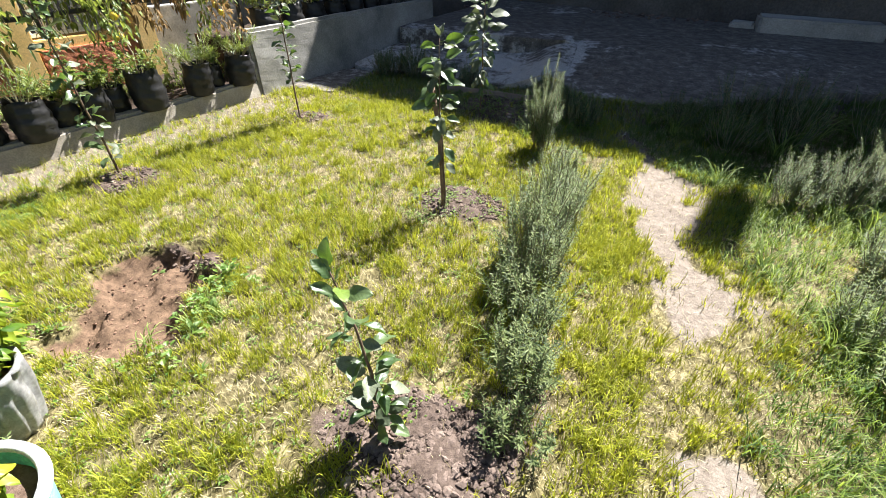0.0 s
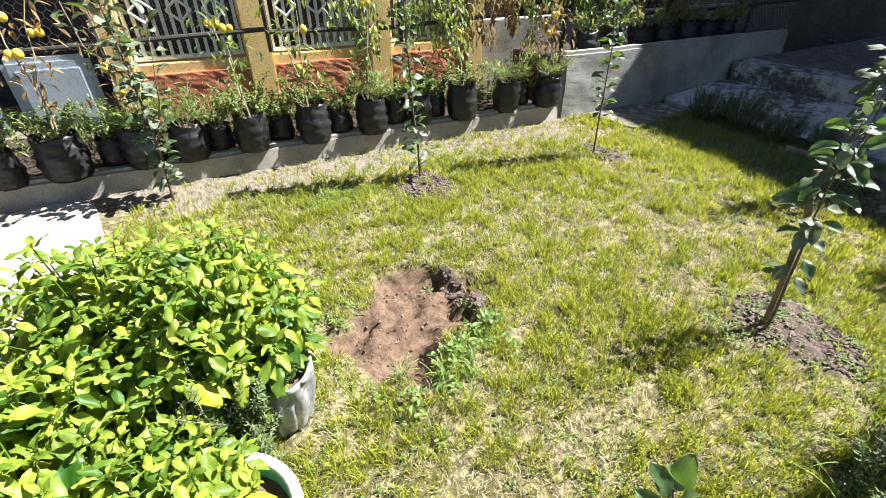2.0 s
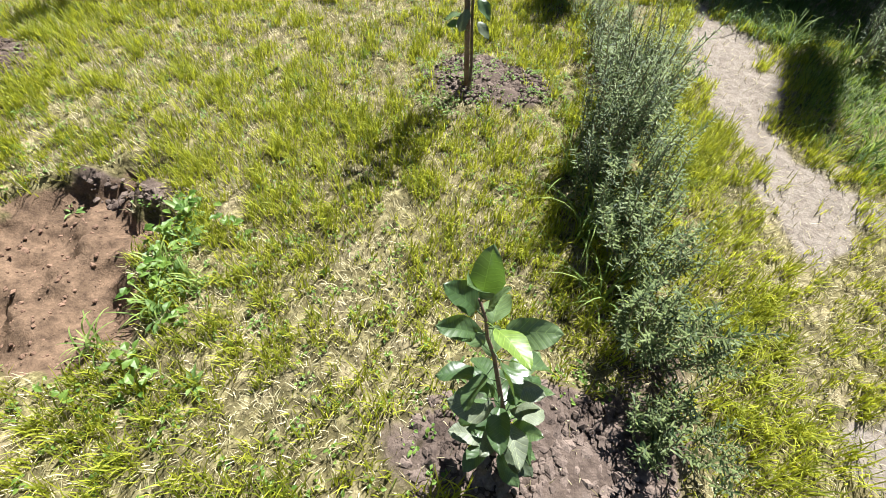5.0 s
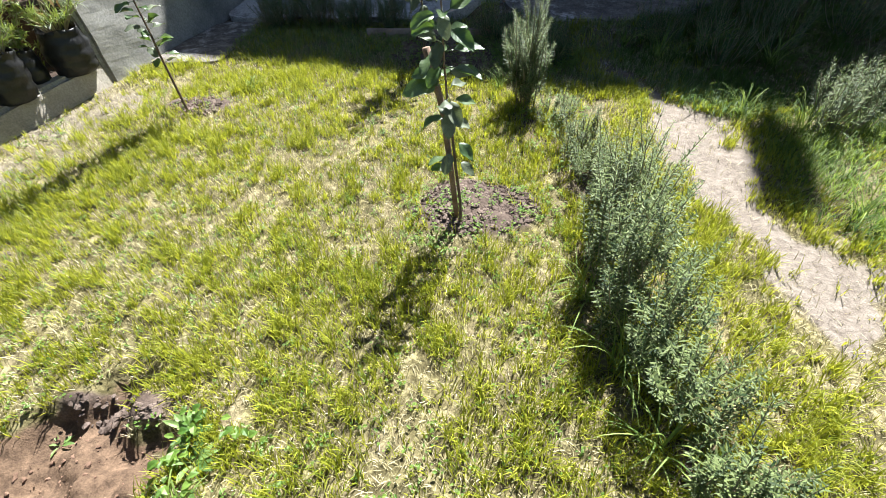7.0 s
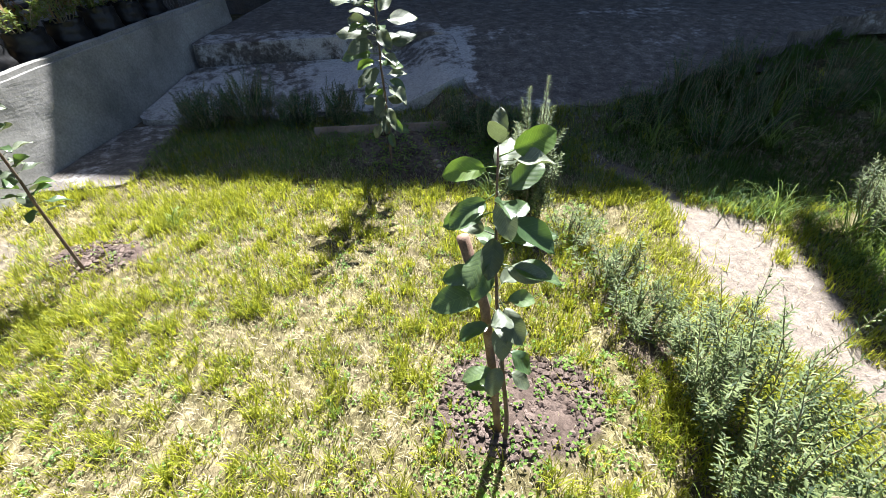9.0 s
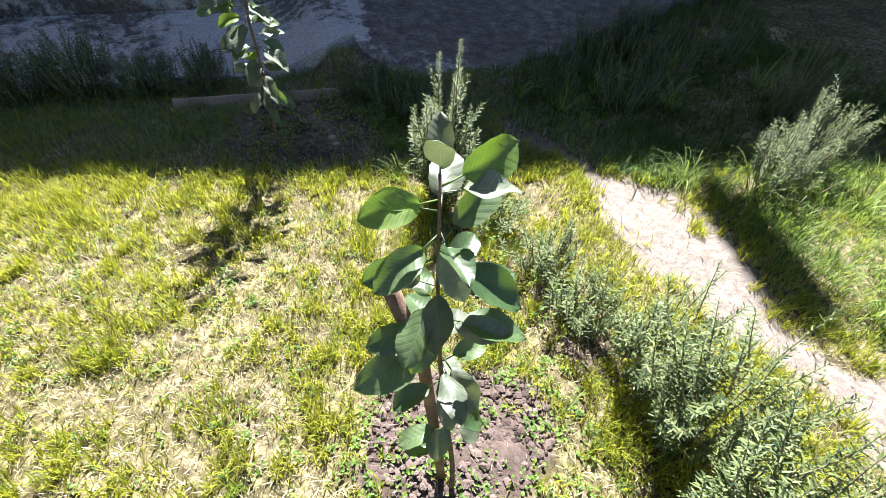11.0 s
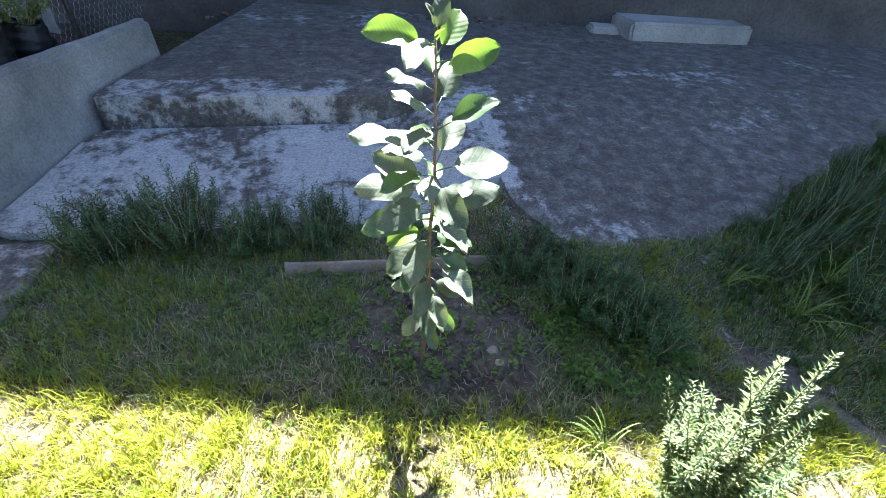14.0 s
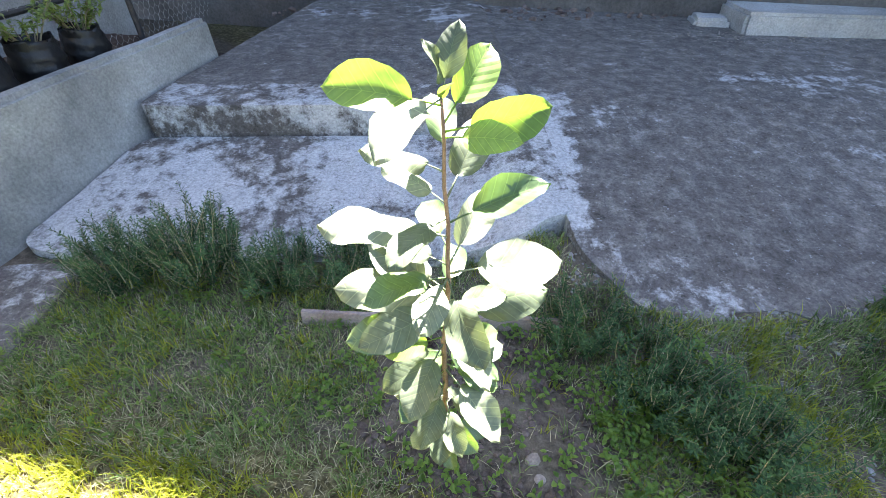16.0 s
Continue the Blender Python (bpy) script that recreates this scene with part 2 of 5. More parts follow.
def ground_material():
    """Dry thatch, with bare trodden path, dark turned soil and red pit earth where the ground's own layers say so."""
    m, n, l, b = material("garden_ground", 0.95, 0.1)
    big, mid, fine = noise_tex(n, l, 2.5, 6, 0.65), noise_tex(n, l, 25.0, 6, 0.7), noise_tex(n, l, 160.0, 4, 0.7)
    thatch = ramp(n, l, mid, [(0.3, (0.03, 0.026, 0.012)), (0.5, (0.13, 0.11, 0.055)), (0.75, (0.42, 0.37, 0.2))])
    bare = ramp(n, l, noise_tex(n, l, 7.0, 5, 0.6), [(0.52, (0, 0, 0)), (0.64, (0.55, 0.55, 0.55))])
    thatch = mix_rgb(n, l, bare, thatch, ramp(n, l, mid, [(0.3, (0.14, 0.11, 0.07)), (0.7, (0.42, 0.35, 0.24))]))
    green = ramp(n, l, big, [(0.4, (0.7, 0.7, 0.66)), (0.65, (1.1, 1.1, 1.0))])
    col = mix_rgb(n, l, 1.0, thatch, green, "MULTIPLY")
    veins = n.new("ShaderNodeTexVoronoi")
    veins.feature = "DISTANCE_TO_EDGE"
    veins.inputs["Scale"].default_value = 15.0
    where = n.new("ShaderNodeNewGeometry")
    warp = n.new("ShaderNodeVectorMath")
    warp.operation = "MULTIPLY_ADD"
    wob = n.new("ShaderNodeTexNoise")
    wob.inputs["Scale"].default_value = 9.0
    l.new(where.outputs["Position"], wob.inputs["Vector"])
    l.new(wob.outputs["Color"], warp.inputs[0]), l.new(where.outputs["Position"], warp.inputs[2])
    warp.inputs[1].default_value = (0.12, 0.12, 0.0)
    l.new(warp.outputs[0], veins.inputs["Vector"])
    thin = ramp(n, l, veins.outputs["Distance"], [(0.0, (0.85, 0.85, 0.85)), (0.035, (0, 0, 0))])
    crack = mix_rgb(n, l, 1.0, thin, ramp(n, l, big, [(0.45, (0, 0, 0)), (0.6, (1, 1, 1))]), "MULTIPLY")
    layers = (("dust", ramp(n, l, mid, [(0.3, (0.08, 0.066, 0.048)), (0.5, (0.17, 0.145, 0.11)), (0.7, (0.27, 0.235, 0.18))])),
              ("path", mix_rgb(n, l, crack, ramp(n, l, mid, [(0.3, (0.125, 0.1, 0.08)), (0.5, (0.19, 0.16, 0.132)), (0.7, (0.255, 0.22, 0.184))]), (0.12, 0.095, 0.075))),
              ("soil", ramp(n, l, mid, [(0.3, (0.042, 0.03, 0.024)), (0.7, (0.14, 0.105, 0.086))])),
              ("pit", ramp(n, l, mid, [(0.3, (0.052, 0.034, 0.023)), (0.7, (0.185, 0.122, 0.08))])),
              # Darker tone for the lawn ground in the house's shade.
              ("shade_tone", ramp(n, l, mid, [(0.3, (0.06, 0.049, 0.035)), (0.7, (0.2, 0.165, 0.12))])))
    for name, colour in layers:
        a = n.new("ShaderNodeAttribute")
        a.attribute_name = name
        f = n.new("ShaderNodeMath")
        f.operation = "MULTIPLY_ADD"
        f.inputs[1].default_value, f.inputs[2].default_value = 0.7, -0.35
        l.new(mid, f.inputs[0])
        g = n.new("ShaderNodeMath")
        g.operation = "ADD"
        l.new(a.outputs["Fac"], g.inputs[0]), l.new(f.outputs[0], g.inputs[1])
        mask = ramp(n, l, g.outputs[0], [(0.35, (0, 0, 0)), (0.6, (1, 1, 1))])
        col = mix_rgb(n, l, mask, col, colour)
    grain = ramp(n, l, fine, [(0.25, (0.65, 0.65, 0.65)), (0.75, (1.25, 1.25, 1.25))])
    l.new(mix_rgb(n, l, 1.0, col, grain, "MULTIPLY"), b.inputs["Base Color"])
    bump(n, l, b, mid, 0.8, 0.012)
    return m


M_GROUND = ground_material()


# ---- mesh helpers ----
def mesh_from(name, verts, faces, mat, smooth=False):
    me = bpy.data.meshes.new(name)
    me.from_pydata([tuple(v) for v in verts], [], [tuple(f) for f in faces])
    me.materials.append(mat)
    if smooth:
        me.polygons.foreach_set("use_smooth", [True] * len(me.polygons))
    me.update()
    return me


def part(name, bm, mat, parent=None, label="", smooth=False):
    """A bmesh as one mesh object, under a thing or a part."""
    me = bpy.data.meshes.new(name)
    bm.normal_update()
    bm.to_mesh(me)
    bm.free()
    me.materials.append(mat)
    if smooth:
        me.polygons.foreach_set("use_smooth", [True] * len(me.polygons))
    ob = new(name, me)
    if parent is not None:
        ob.parent = parent
    return tagged(ob, label)


def thing(name, place, label, category, group=""):
    ob = new(name)
    ob.empty_display_size = 0.05
    ob.location = place
    return tagged(ob, label, category, group)


def put_under(name, me, parent, m=None, label=""):
    ob = new(name, me)
    ob.parent = parent
    if m is not None:
        ob.matrix_basis = m
    return tagged(ob, label)


def box(bm, size, m=Matrix.Identity(4), bevel=0.0):
    r = bmesh.ops.create_cube(bm, size=1.0, matrix=m @ Matrix.Diagonal((*size, 1)))
    if bevel:
        edges = list({e for v in r["verts"] for e in v.link_edges})
        bmesh.ops.bevel(bm, geom=edges, offset=bevel, segments=2, affect="EDGES")


def tube(points, radii, sides=7):
    """Verts and faces of a tapered tube along points."""
    verts, faces = [], []
    pts = [Vector(p) for p in points]
    for i, p in enumerate(pts):
        d = (pts[min(i + 1, len(pts) - 1)] - pts[max(i - 1, 0)]).normalized()
        a = d.cross(Vector((0, 0, 1)) if abs(d.z) < 0.9 else Vector((1, 0, 0))).normalized()
        b = d.cross(a)
        for k in range(sides):
            t = 2 * math.pi * k / sides
            verts.append(p + (a * math.cos(t) + b * math.sin(t)) * radii[i])
    for i in range(len(pts) - 1):
        for k in range(sides):
            q, r = i * sides + k, i * sides + (k + 1) % sides
            faces.append((q, r, r + sides, q + sides))
    faces.append(tuple(range(sides))[::-1])
    faces.append(tuple(range((len(pts) - 1) * sides, len(pts) * sides)))
    return verts, faces


class Soup:
    """Gathers many small pieces into one mesh."""

    def __init__(self):
        self.v, self.f = [], []

    def add(self, verts, faces):
        o = len(self.v)
        self.v.extend(verts)
        self.f.extend(tuple(i + o for i in f) for f in faces)

    def mesh(self, name, mat, smooth=False):
        return mesh_from(name, self.v, self.f, mat, smooth)


def fbm(x, y, scale, seed=0.0):
    return noise.fractal(Vector((x * scale + seed, y * scale - seed, seed * 0.37)), 0.9, 2.0, 4)


# ---- the plan ----
KERB_A = Vector((-3.69, -0.53, 0))       # foot of the kerb, where its line begins
ALONG = Vector((0.205, 0.979, 0)).normalized()
BACK = Vector((-ALONG.y, ALONG.x, 0))    # from the lawn towards the fence and the house
KERB_TURN = math.degrees(math.atan2(ALONG.y, ALONG.x))


def on_line(s, off, z=0.0):
    """A place s metres along the kerb's line and off metres behind its face."""
    p = KERB_A + ALONG * s + BACK * off
    return Vector((p.x, p.y, z))


def line_pose(s, off, z=0.0):
    """The same as a pose: its x runs along the kerb, its y away from the lawn."""
    p = on_line(s, off, z)
    return Matrix.Translation(p) @ Matrix.Rotation(radians(KERB_TURN), 4, "Z")


TREES = {"small": (0.336, 0.849), "staked": (0.0, 2.43), "corner": (-1.876, 3.603), "kerb": (-2.371, 2.082), "shade": (-0.31, 4.42)}
SOILS = ((0.45, 0.84, 0.32, 0.21), (0.10, 2.58, 0.27, 0.20), (-1.88, 3.70, 0.2, 0.16), (-2.24, 2.06, 0.21, 0.18), (-0.15, 4.64, 0.40, 0.36), (-1.12, 1.50, 0.2, 0.06))
ROSEMARY_LINE = ((0.80, 1.02), (0.72, 1.45), (0.62, 2.0), (0.68, 2.6), (0.62, 3.1), (0.44, 3.6))
PATH_LINE = ((1.48, 1.88, 0.14), (1.5, 2.08, 0.22), (1.42, 2.35, 0.11), (1.33, 2.66, 0.14), (1.36, 3.0, 0.23), (1.36, 3.35, 0.25), (1.34, 3.56, 0.1), (1.26, 3.85, 0.03), (1.15, 4.15, 0.11), (1.1, 4.35, 0.05))
WORN = ((1.36, 1.02, 0.07), (1.46, 1.12, 0.09))    # a bare spot short of the path


def seg_dist(x, y, a, b):
    dx, dy = b[0] - a[0], b[1] - a[1]
    t = np.clip(((x - a[0]) * dx + (y - a[1]) * dy) / (dx * dx + dy * dy), 0, 1)
    return np.hypot(x - a[0] - t * dx, y - a[1] - t * dy), t


def wobble(x, y, k=1.0):
    return (0.5 * np.sin(7.1 * k * x + 3.3 * k * y) + 0.3 * np.sin(13.7 * k * x - 9.1 * k * y + 1.3) + 0.25 * np.sin(23.0 * k * y + 5.0 * k * x + 0.7)
            + 0.2 * np.sin(41.0 * k * x + 29.0 * k * y))


LATTICE = np.random.default_rng(77).random((256, 256))


def patchy(x, y, scale):
    """Smooth irregular noise between 0 and 1."""
    fx, fy = np.asarray(x, float) * scale + 300.3, np.asarray(y, float) * scale + 300.7
    i, j = np.floor(fx).astype(int), np.floor(fy).astype(int)
    u, v = fx - i, fy - j
    u, v = u * u * (3 - 2 * u), v * v * (3 - 2 * v)
    a, b = LATTICE[i % 256, j % 256], LATTICE[(i + 1) % 256, j % 256]
    c, d = LATTICE[i % 256, (j + 1) % 256], LATTICE[(i + 1) % 256, (j + 1) % 256]
    return (a * (1 - u) + b * u) * (1 - v) + (c * (1 - u) + d * u) * v


def layer_path(x, y):
    best = np.full(np.shape(x), 9.0)
    for a, b in (*zip(PATH_LINE, PATH_LINE[1:]), WORN):
        d, t = seg_dist(x, y, a, b)
        best = np.minimum(best, d / (a[2] + (b[2] - a[2]) * t))
    return np.clip(1.5 - best + 0.3 * wobble(x, y) + 0.9 * (patchy(x, y, 9.0) - 0.5), 0, 1)


def layer_soil(x, y):
    out = np.zeros(np.shape(x))
    for cx, cy, rx, ry in SOILS:
        d = np.hypot((x - cx) / rx, (y - cy) / ry)
        out = np.maximum(out, np.clip(1.55 - d + 0.4 * wobble(x, y), 0, 1))
    return out


def layer_pit(x, y):
    # an oblong bed, dug along its own axis
    u, v = (x + 1.14) * 0.87 + (y - 1.13) * 0.5, -(x + 1.14) * 0.5 + (y - 1.13) * 0.87
    d = np.maximum(np.abs(u) / 0.27, np.abs(v) / 0.4) * 0.75 + np.hypot(u / 0.30, v / 0.44) * 0.25
    ragged = 0.5 * (patchy(x, y, 6.0) - 0.5) + 0.45 * (patchy(x, y, 15.0) - 0.5)
    return np.clip((1.06 - d + ragged) * 3.2 + 0.3 * wobble(x, y), 0, 1)


def layer_row(x, y):
    best = np.full(np.shape(x), 9.0)
    for a, b in zip(ROSEMARY_LINE, ROSEMARY_LINE[1:]):
        best = np.minimum(best, seg_dist(x, y, a, b)[0])
    return np.clip(1.5 - best / 0.13 + 0.3 * wobble(x, y), 0, 1)


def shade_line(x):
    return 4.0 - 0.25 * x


def layer_shade(x, y):
    """Ground near the patio: the house's shade put into its colour."""
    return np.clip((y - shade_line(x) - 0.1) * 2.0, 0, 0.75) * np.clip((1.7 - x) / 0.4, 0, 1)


def layer_bare(x, y):
    """A worn dry strip at the foot of the kerb."""
    off = (x - KERB_A.x) * BACK.x + (y - KERB_A.y) * BACK.y
    return np.clip(1.0 - (-off - 0.3) / 0.4, 0, 1) * np.clip((4.4 - y) / 0.5, 0, 1)


def layer_dust(x, y):
    """Dusty bare soil: the worn strip by the kerb and thin places in the lawn."""
    return np.clip(0.7 * layer_bare(x, y) + 0.7 * (patchy(x, y, 4.3) - 0.5) * (layer_bare(x, y) > 0), 0, 1)


def patio_z(y):
    return 0.15 + 0.11 * np.clip(np.asarray(y, float) - 4.9, 0, 1.75) + 0.02 * np.clip(np.asarray(y, float) - 6.65, 0, 9)


def ground_z(x, y):
    z = 0.012 * wobble(x * 0.35, y * 0.35) + 0.006 * wobble(x, y)
    front = 4.86 + 1.1 * np.maximum(0, 0.62 - x) + 0.10 * np.maximum(0, x - 1.1) + np.where(x > 1.5, 0.38 * (x - 1.5), 0)
    bank = np.clip(1 - (np.minimum(front, 5.55) + 0.04 - y) / 0.38, 0, 1) * np.clip((x + 0.25) / 0.45, 0, 1) * np.clip((5.0 - x) / 0.5, 0, 1)
    z = z + 0.146 * bank * bank * (3 - 2 * bank)
    z = z + 0.03 * layer_soil(x, y) - layer_pit(x, y) * (0.085 - 0.12 * (patchy(x, y, 9.0) - 0.5) - 0.07 * (patchy(x, y, 17.0) - 0.5) - 0.035 * (patchy(x, y, 37.0) - 0.5) + 0.05 * np.clip((x * 0.5 + y - 0.82) * 3, 0, 1))
    return z


def build_ground():
    step = 0.027
    xs, ys = np.arange(-3.9, 5.2, step), np.arange(-1.6, 5.5, step)
    gx, gy = np.meshgrid(xs, ys)
    rough = 0.014 * wobble(gx * 2.2, gy * 2.2)
    gz = ground_z(gx, gy) + rough * layer_soil(gx, gy)
    edge = np.minimum.reduce([gx - xs[0], xs[-1] - gx, gy - ys[0], ys[-1] - gy])
    gz = np.where(edge < 0.02, 0.0, gz)
    n, m = len(xs), len(ys)
    verts = np.stack([gx, gy, gz], -1).reshape(-1, 3)
    i = (np.arange(m - 1)[:, None] * n + np.arange(n - 1)).ravel()
    quads = np.stack([i, i + 1, i + 1 + n, i + n], -1)
    # the far apron joins the fine part at its rim
    x0, x1, y0, y1, far = xs[0], xs[-1], ys[0], ys[-1], 400.0
    apron = [(-far, -far, 0), (far, -far, 0), (far, far, 0), (-far, far, 0)]
    c = [0, n - 1, n * m - 1, n * (m - 1)]
    k = len(verts)
    south, east = list(range(0, n)), [n - 1 + n * j for j in range(m)]
    north, west = [n * m - 1 - j for j in range(n)], [n * (m - 1) - n * j for j in range(m)]
    ring = [[k, k + 1] + south[::-1], [k + 1, k + 2] + east[::-1], [k + 2, k + 3] + north[::-1], [k + 3, k] + west[::-1]]
    me = mesh_from("ground", verts.tolist() + apron, quads.tolist() + ring, M_GROUND, True)
    x, y = np.append(gx.ravel(), [p[0] for p in apron]), np.append(gy.ravel(), [p[1] for p in apron])
    for name, fn in (("dust", layer_dust), ("path", layer_path), ("soil", layer_soil), ("pit", layer_pit), ("shade_tone", layer_shade)):
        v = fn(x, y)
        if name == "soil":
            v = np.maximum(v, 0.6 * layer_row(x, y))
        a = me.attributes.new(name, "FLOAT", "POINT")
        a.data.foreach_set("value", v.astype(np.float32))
    tagged(new("ground", me), "dry lawn ground with bare path and dug beds", "ground", "", "structure")


build_ground()


def grid_slab(name, x0, x1, y0, y1, zfn, thick, mat, label, inside=None, step=0.06, pale=None):
    """A cast slab with an uneven top and a cut outline."""
    xs, ys = np.arange(x0, x1 + 1e-6, step), np.arange(y0, y1 + 1e-6, step)
    bm = bmesh.new()
    grid = {}
    for i, x in enumerate(xs):
        for j, y in enumerate(ys):
            if inside is None or inside(x, y):
                grid[i, j] = bm.verts.new((x, y, float(zfn(x, y)) + 0.004 * fbm(x, y, 3.0)))
    for (i, j), v in grid.items():
        q = [(i, j), (i + 1, j), (i + 1, j + 1), (i, j + 1)]
        if all(k in grid for k in q):
            bm.faces.new([grid[k] for k in q])
    bmesh.ops.delete(bm, geom=[v for v in bm.verts if not v.link_faces], context="VERTS")
    for _ in range(6):
        moved = {}
        for v in bm.verts:
            near = [e.other_vert(v).co for e in v.link_edges if len(e.link_faces) == 1]
            if len(near) == 2:
                moved[v] = v.co * 0.5 + (near[0] + near[1]) * 0.25
        for v, co in moved.items():
            v.co = co
    rim = [e for e in bm.edges if len(e.link_faces) == 1]
    out = bmesh.ops.extrude_edge_only(bm, edges=rim)
    for v in out["geom"]:
        if isinstance(v, bmesh.types.BMVert):
            v.co.z -= thick
    ob = part(name, bm, mat)
    a = ob.data.attributes.new("pale", "FLOAT", "POINT")
    a.data.foreach_set("value", np.array([pale(v.co.x, v.co.y) if pale else 0.0 for v in ob.data.vertices], np.float32))
    return tagged(ob, label, "floor", "", "structure")


def ease(x):
    """The lower slab ramps up to the patio at its end."""
    t = min(1.0, max(0.0, (x + 0.35) / 0.6))
    return t * t * (3 - 2 * t)


def upper_inside(x, y):
    off = (x - KERB_A.x) * BACK.x + (y - KERB_A.y) * BACK.y
    if off > 0.02:
        return False
    if x < 0.32:
        return y > 6.56
    front = 4.86 + 1.1 * max(0.0, 0.62 - x) + 0.10 * max(0.0, x - 1.1) + 0.05 * math.sin(9 * x) + 0.16 * (float(patchy(x, 3.0, 5.0)) - 0.5) + 0.1 * (float(patchy(x, 9.0, 13.0)) - 0.5)
    if x > 1.5:
        front += 0.38 * (x - 1.5)
    return y > front


def upper_pale(x, y):
    d = max(abs(x - 0.36 - 0.12 * (y - 6.2)) / 0.2, abs(y - 6.15) / 0.75)
    step_edge = 0.12 if (x < 0.3 and y < 7.0) else 0.0
    spot = 0.13 * max(0, 1 - math.hypot((x - 2.0) / 0.9, (y - 7.2) / 0.5))
    return 0.3 * min(1, max(0.0, 1.3 - d)) + step_edge + spot


grid_slab("patio", -2.6, 6.2, 4.7, 10.6, lambda x, y: patio_z(y) + (0.03 if x < 0.3 else 0), 0.22, M_PATIO, "worn dark concrete patio with pale patches", upper_inside, 0.05, upper_pale)
grid_slab("lower_slab", -2.5, 0.42, 5.32, 6.58, lambda x, y: (0.035 + 0.115 * (y - 5.42)) * (1 - ease(x)) + ease(x) * (float(patio_z(y)) + 0.012), 0.16, M_PATIO, "pale worn concrete slab below the step",
          lambda x, y: (x - KERB_A.x) * BACK.x + (y - KERB_A.y) * BACK.y < 0.02 and y > 5.5 - 0.06 * (x + 2.0) and (x < 0.2 or y > 5.5), 0.05, lambda x, y: 0.17)
grid_slab("wall_footing", -2.75, -1.98, 4.46, 5.48, lambda x, y: 0.025, 0.06, M_PATIO, "thin concrete strip at the foot of the wall",
          lambda x, y: (x - KERB_A.x) * BACK.x + (y - KERB_A.y) * BACK.y < 0.02, 0.05, lambda x, y: 0.06)
grid_slab("side_paving", -3.6, -1.9, -1.6, 0.0, lambda x, y: 0.02, 0.06, M_KERB, "pale concrete paving beside the kerb",
          lambda x, y: (x - KERB_A.x) * BACK.x + (y - KERB_A.y) * BACK.y < -0.03 and y < 0.0 - 0.3 * (x + 2.6), 0.05)


def wall_block(name, s0, s1, off0, off1, z0, z1, mat, label, bevel=0.02, rough=0.006, cat="wall", batter=0.0):
    """A wall along the kerb's line, with uneven faces."""
    bm = bmesh.new()
    box(bm, (s1 - s0, off1 - off0, z1 - z0), line_pose((s0 + s1) / 2, (off0 + off1) / 2, (z0 + z1) / 2), bevel)
    long = [e for e in bm.edges if e.calc_length() > 0.4]
    bmesh.ops.subdivide_edges(bm, edges=long, cuts=max(2, int((s1 - s0) / 0.12)), use_grid_fill=True)
    if batter:
        for v in bm.verts:
            off = (v.co - KERB_A).dot(BACK)
            if off < (off0 + off1) / 2:
                v.co += BACK * batter * (v.co.z - z0) / (z1 - z0)
    for v in bm.verts:
        v.co += Vector((fbm(v.co.y, v.co.z, 3.1, 2.0), fbm(v.co.x + v.co.z, v.co.y, 2.7, 5.0), fbm(v.co.x, v.co.y, 2.9, 7.0))) * rough
    return tagged(part(name, bm, mat), label, cat, "", "structure")


wall_block("kerb", -2.6, 4.76, -0.02, 0.16, -0.1, 0.17, M_KERB, "low weathered concrete kerb holding the planting bed", 0.025, 0.014, "kerb", 0.055)
wall_block("planting_bed", -2.6, 9.2, 0.14, 1.18, -0.1, 0.13, M_BEDSOIL, "raised strip of bare soil behind the kerb", 0.0, 0.02, "ground")
wall_block("wall_low", 4.76, 8.36, 0.0, 0.17, -0.1, 0.65, M_WALLC, "low grey rendered concrete wall", 0.03, 0.008, "wall", 0.05)
wall_block("wall_bed", 4.9, 8.3, 0.17, 1.18, 0.13, 0.5, M_BEDSOIL, "raised soil bed behind the low wall", 0.0, 0.02, "ground")


def building():
    """The tall house beyond the patio, whose shade falls across the lawn."""
    bm = bmesh.new()
    h = 7.0
    ang = math.degrees(math.atan2(-0.25, 1.0))
    box(bm, (30, 0.4, h), pose(1.55, 9.45, h / 2, 0, 0, ang))
    bmesh.ops.subdivide_edges(bm, edges=[e for e in bm.edges if e.calc_length() > 2], cuts=24, use_grid_fill=True)
    ob = part("wall_house", bm, M_BLDG)
    tagged(ob, "tall dark rendered house wall beyond the patio", "wall", "", "structure")

    # Unseen object, placed and shaped to throw the oval shadow beside the path.
    stack = thing("chimney", (3.69, 8.80, 6.95), "unseen block on a post at the roof's edge, shaped to cast an oval shadow", "chimney")
    v, f = tube([(0, 0, 0), (0, 0, 0.4)], [0.03, 0.03], 10)
    put_under("thin_post", mesh_from("thin_post", v, f, M_IRON, True), stack)
    bm = bmesh.new()
    box(bm, (0.3, 0.25, 1.15), pose(0, 0, 0.955, 0, 0, ang), 0.08)
    part("head", bm, M_BLDG, stack)


building()


# ---- house front with railing, behind the bed ----
FRONT = 1.25
PANELS = ((0.92, 1.88), (2.12, 3.12), (3.36, 4.30))


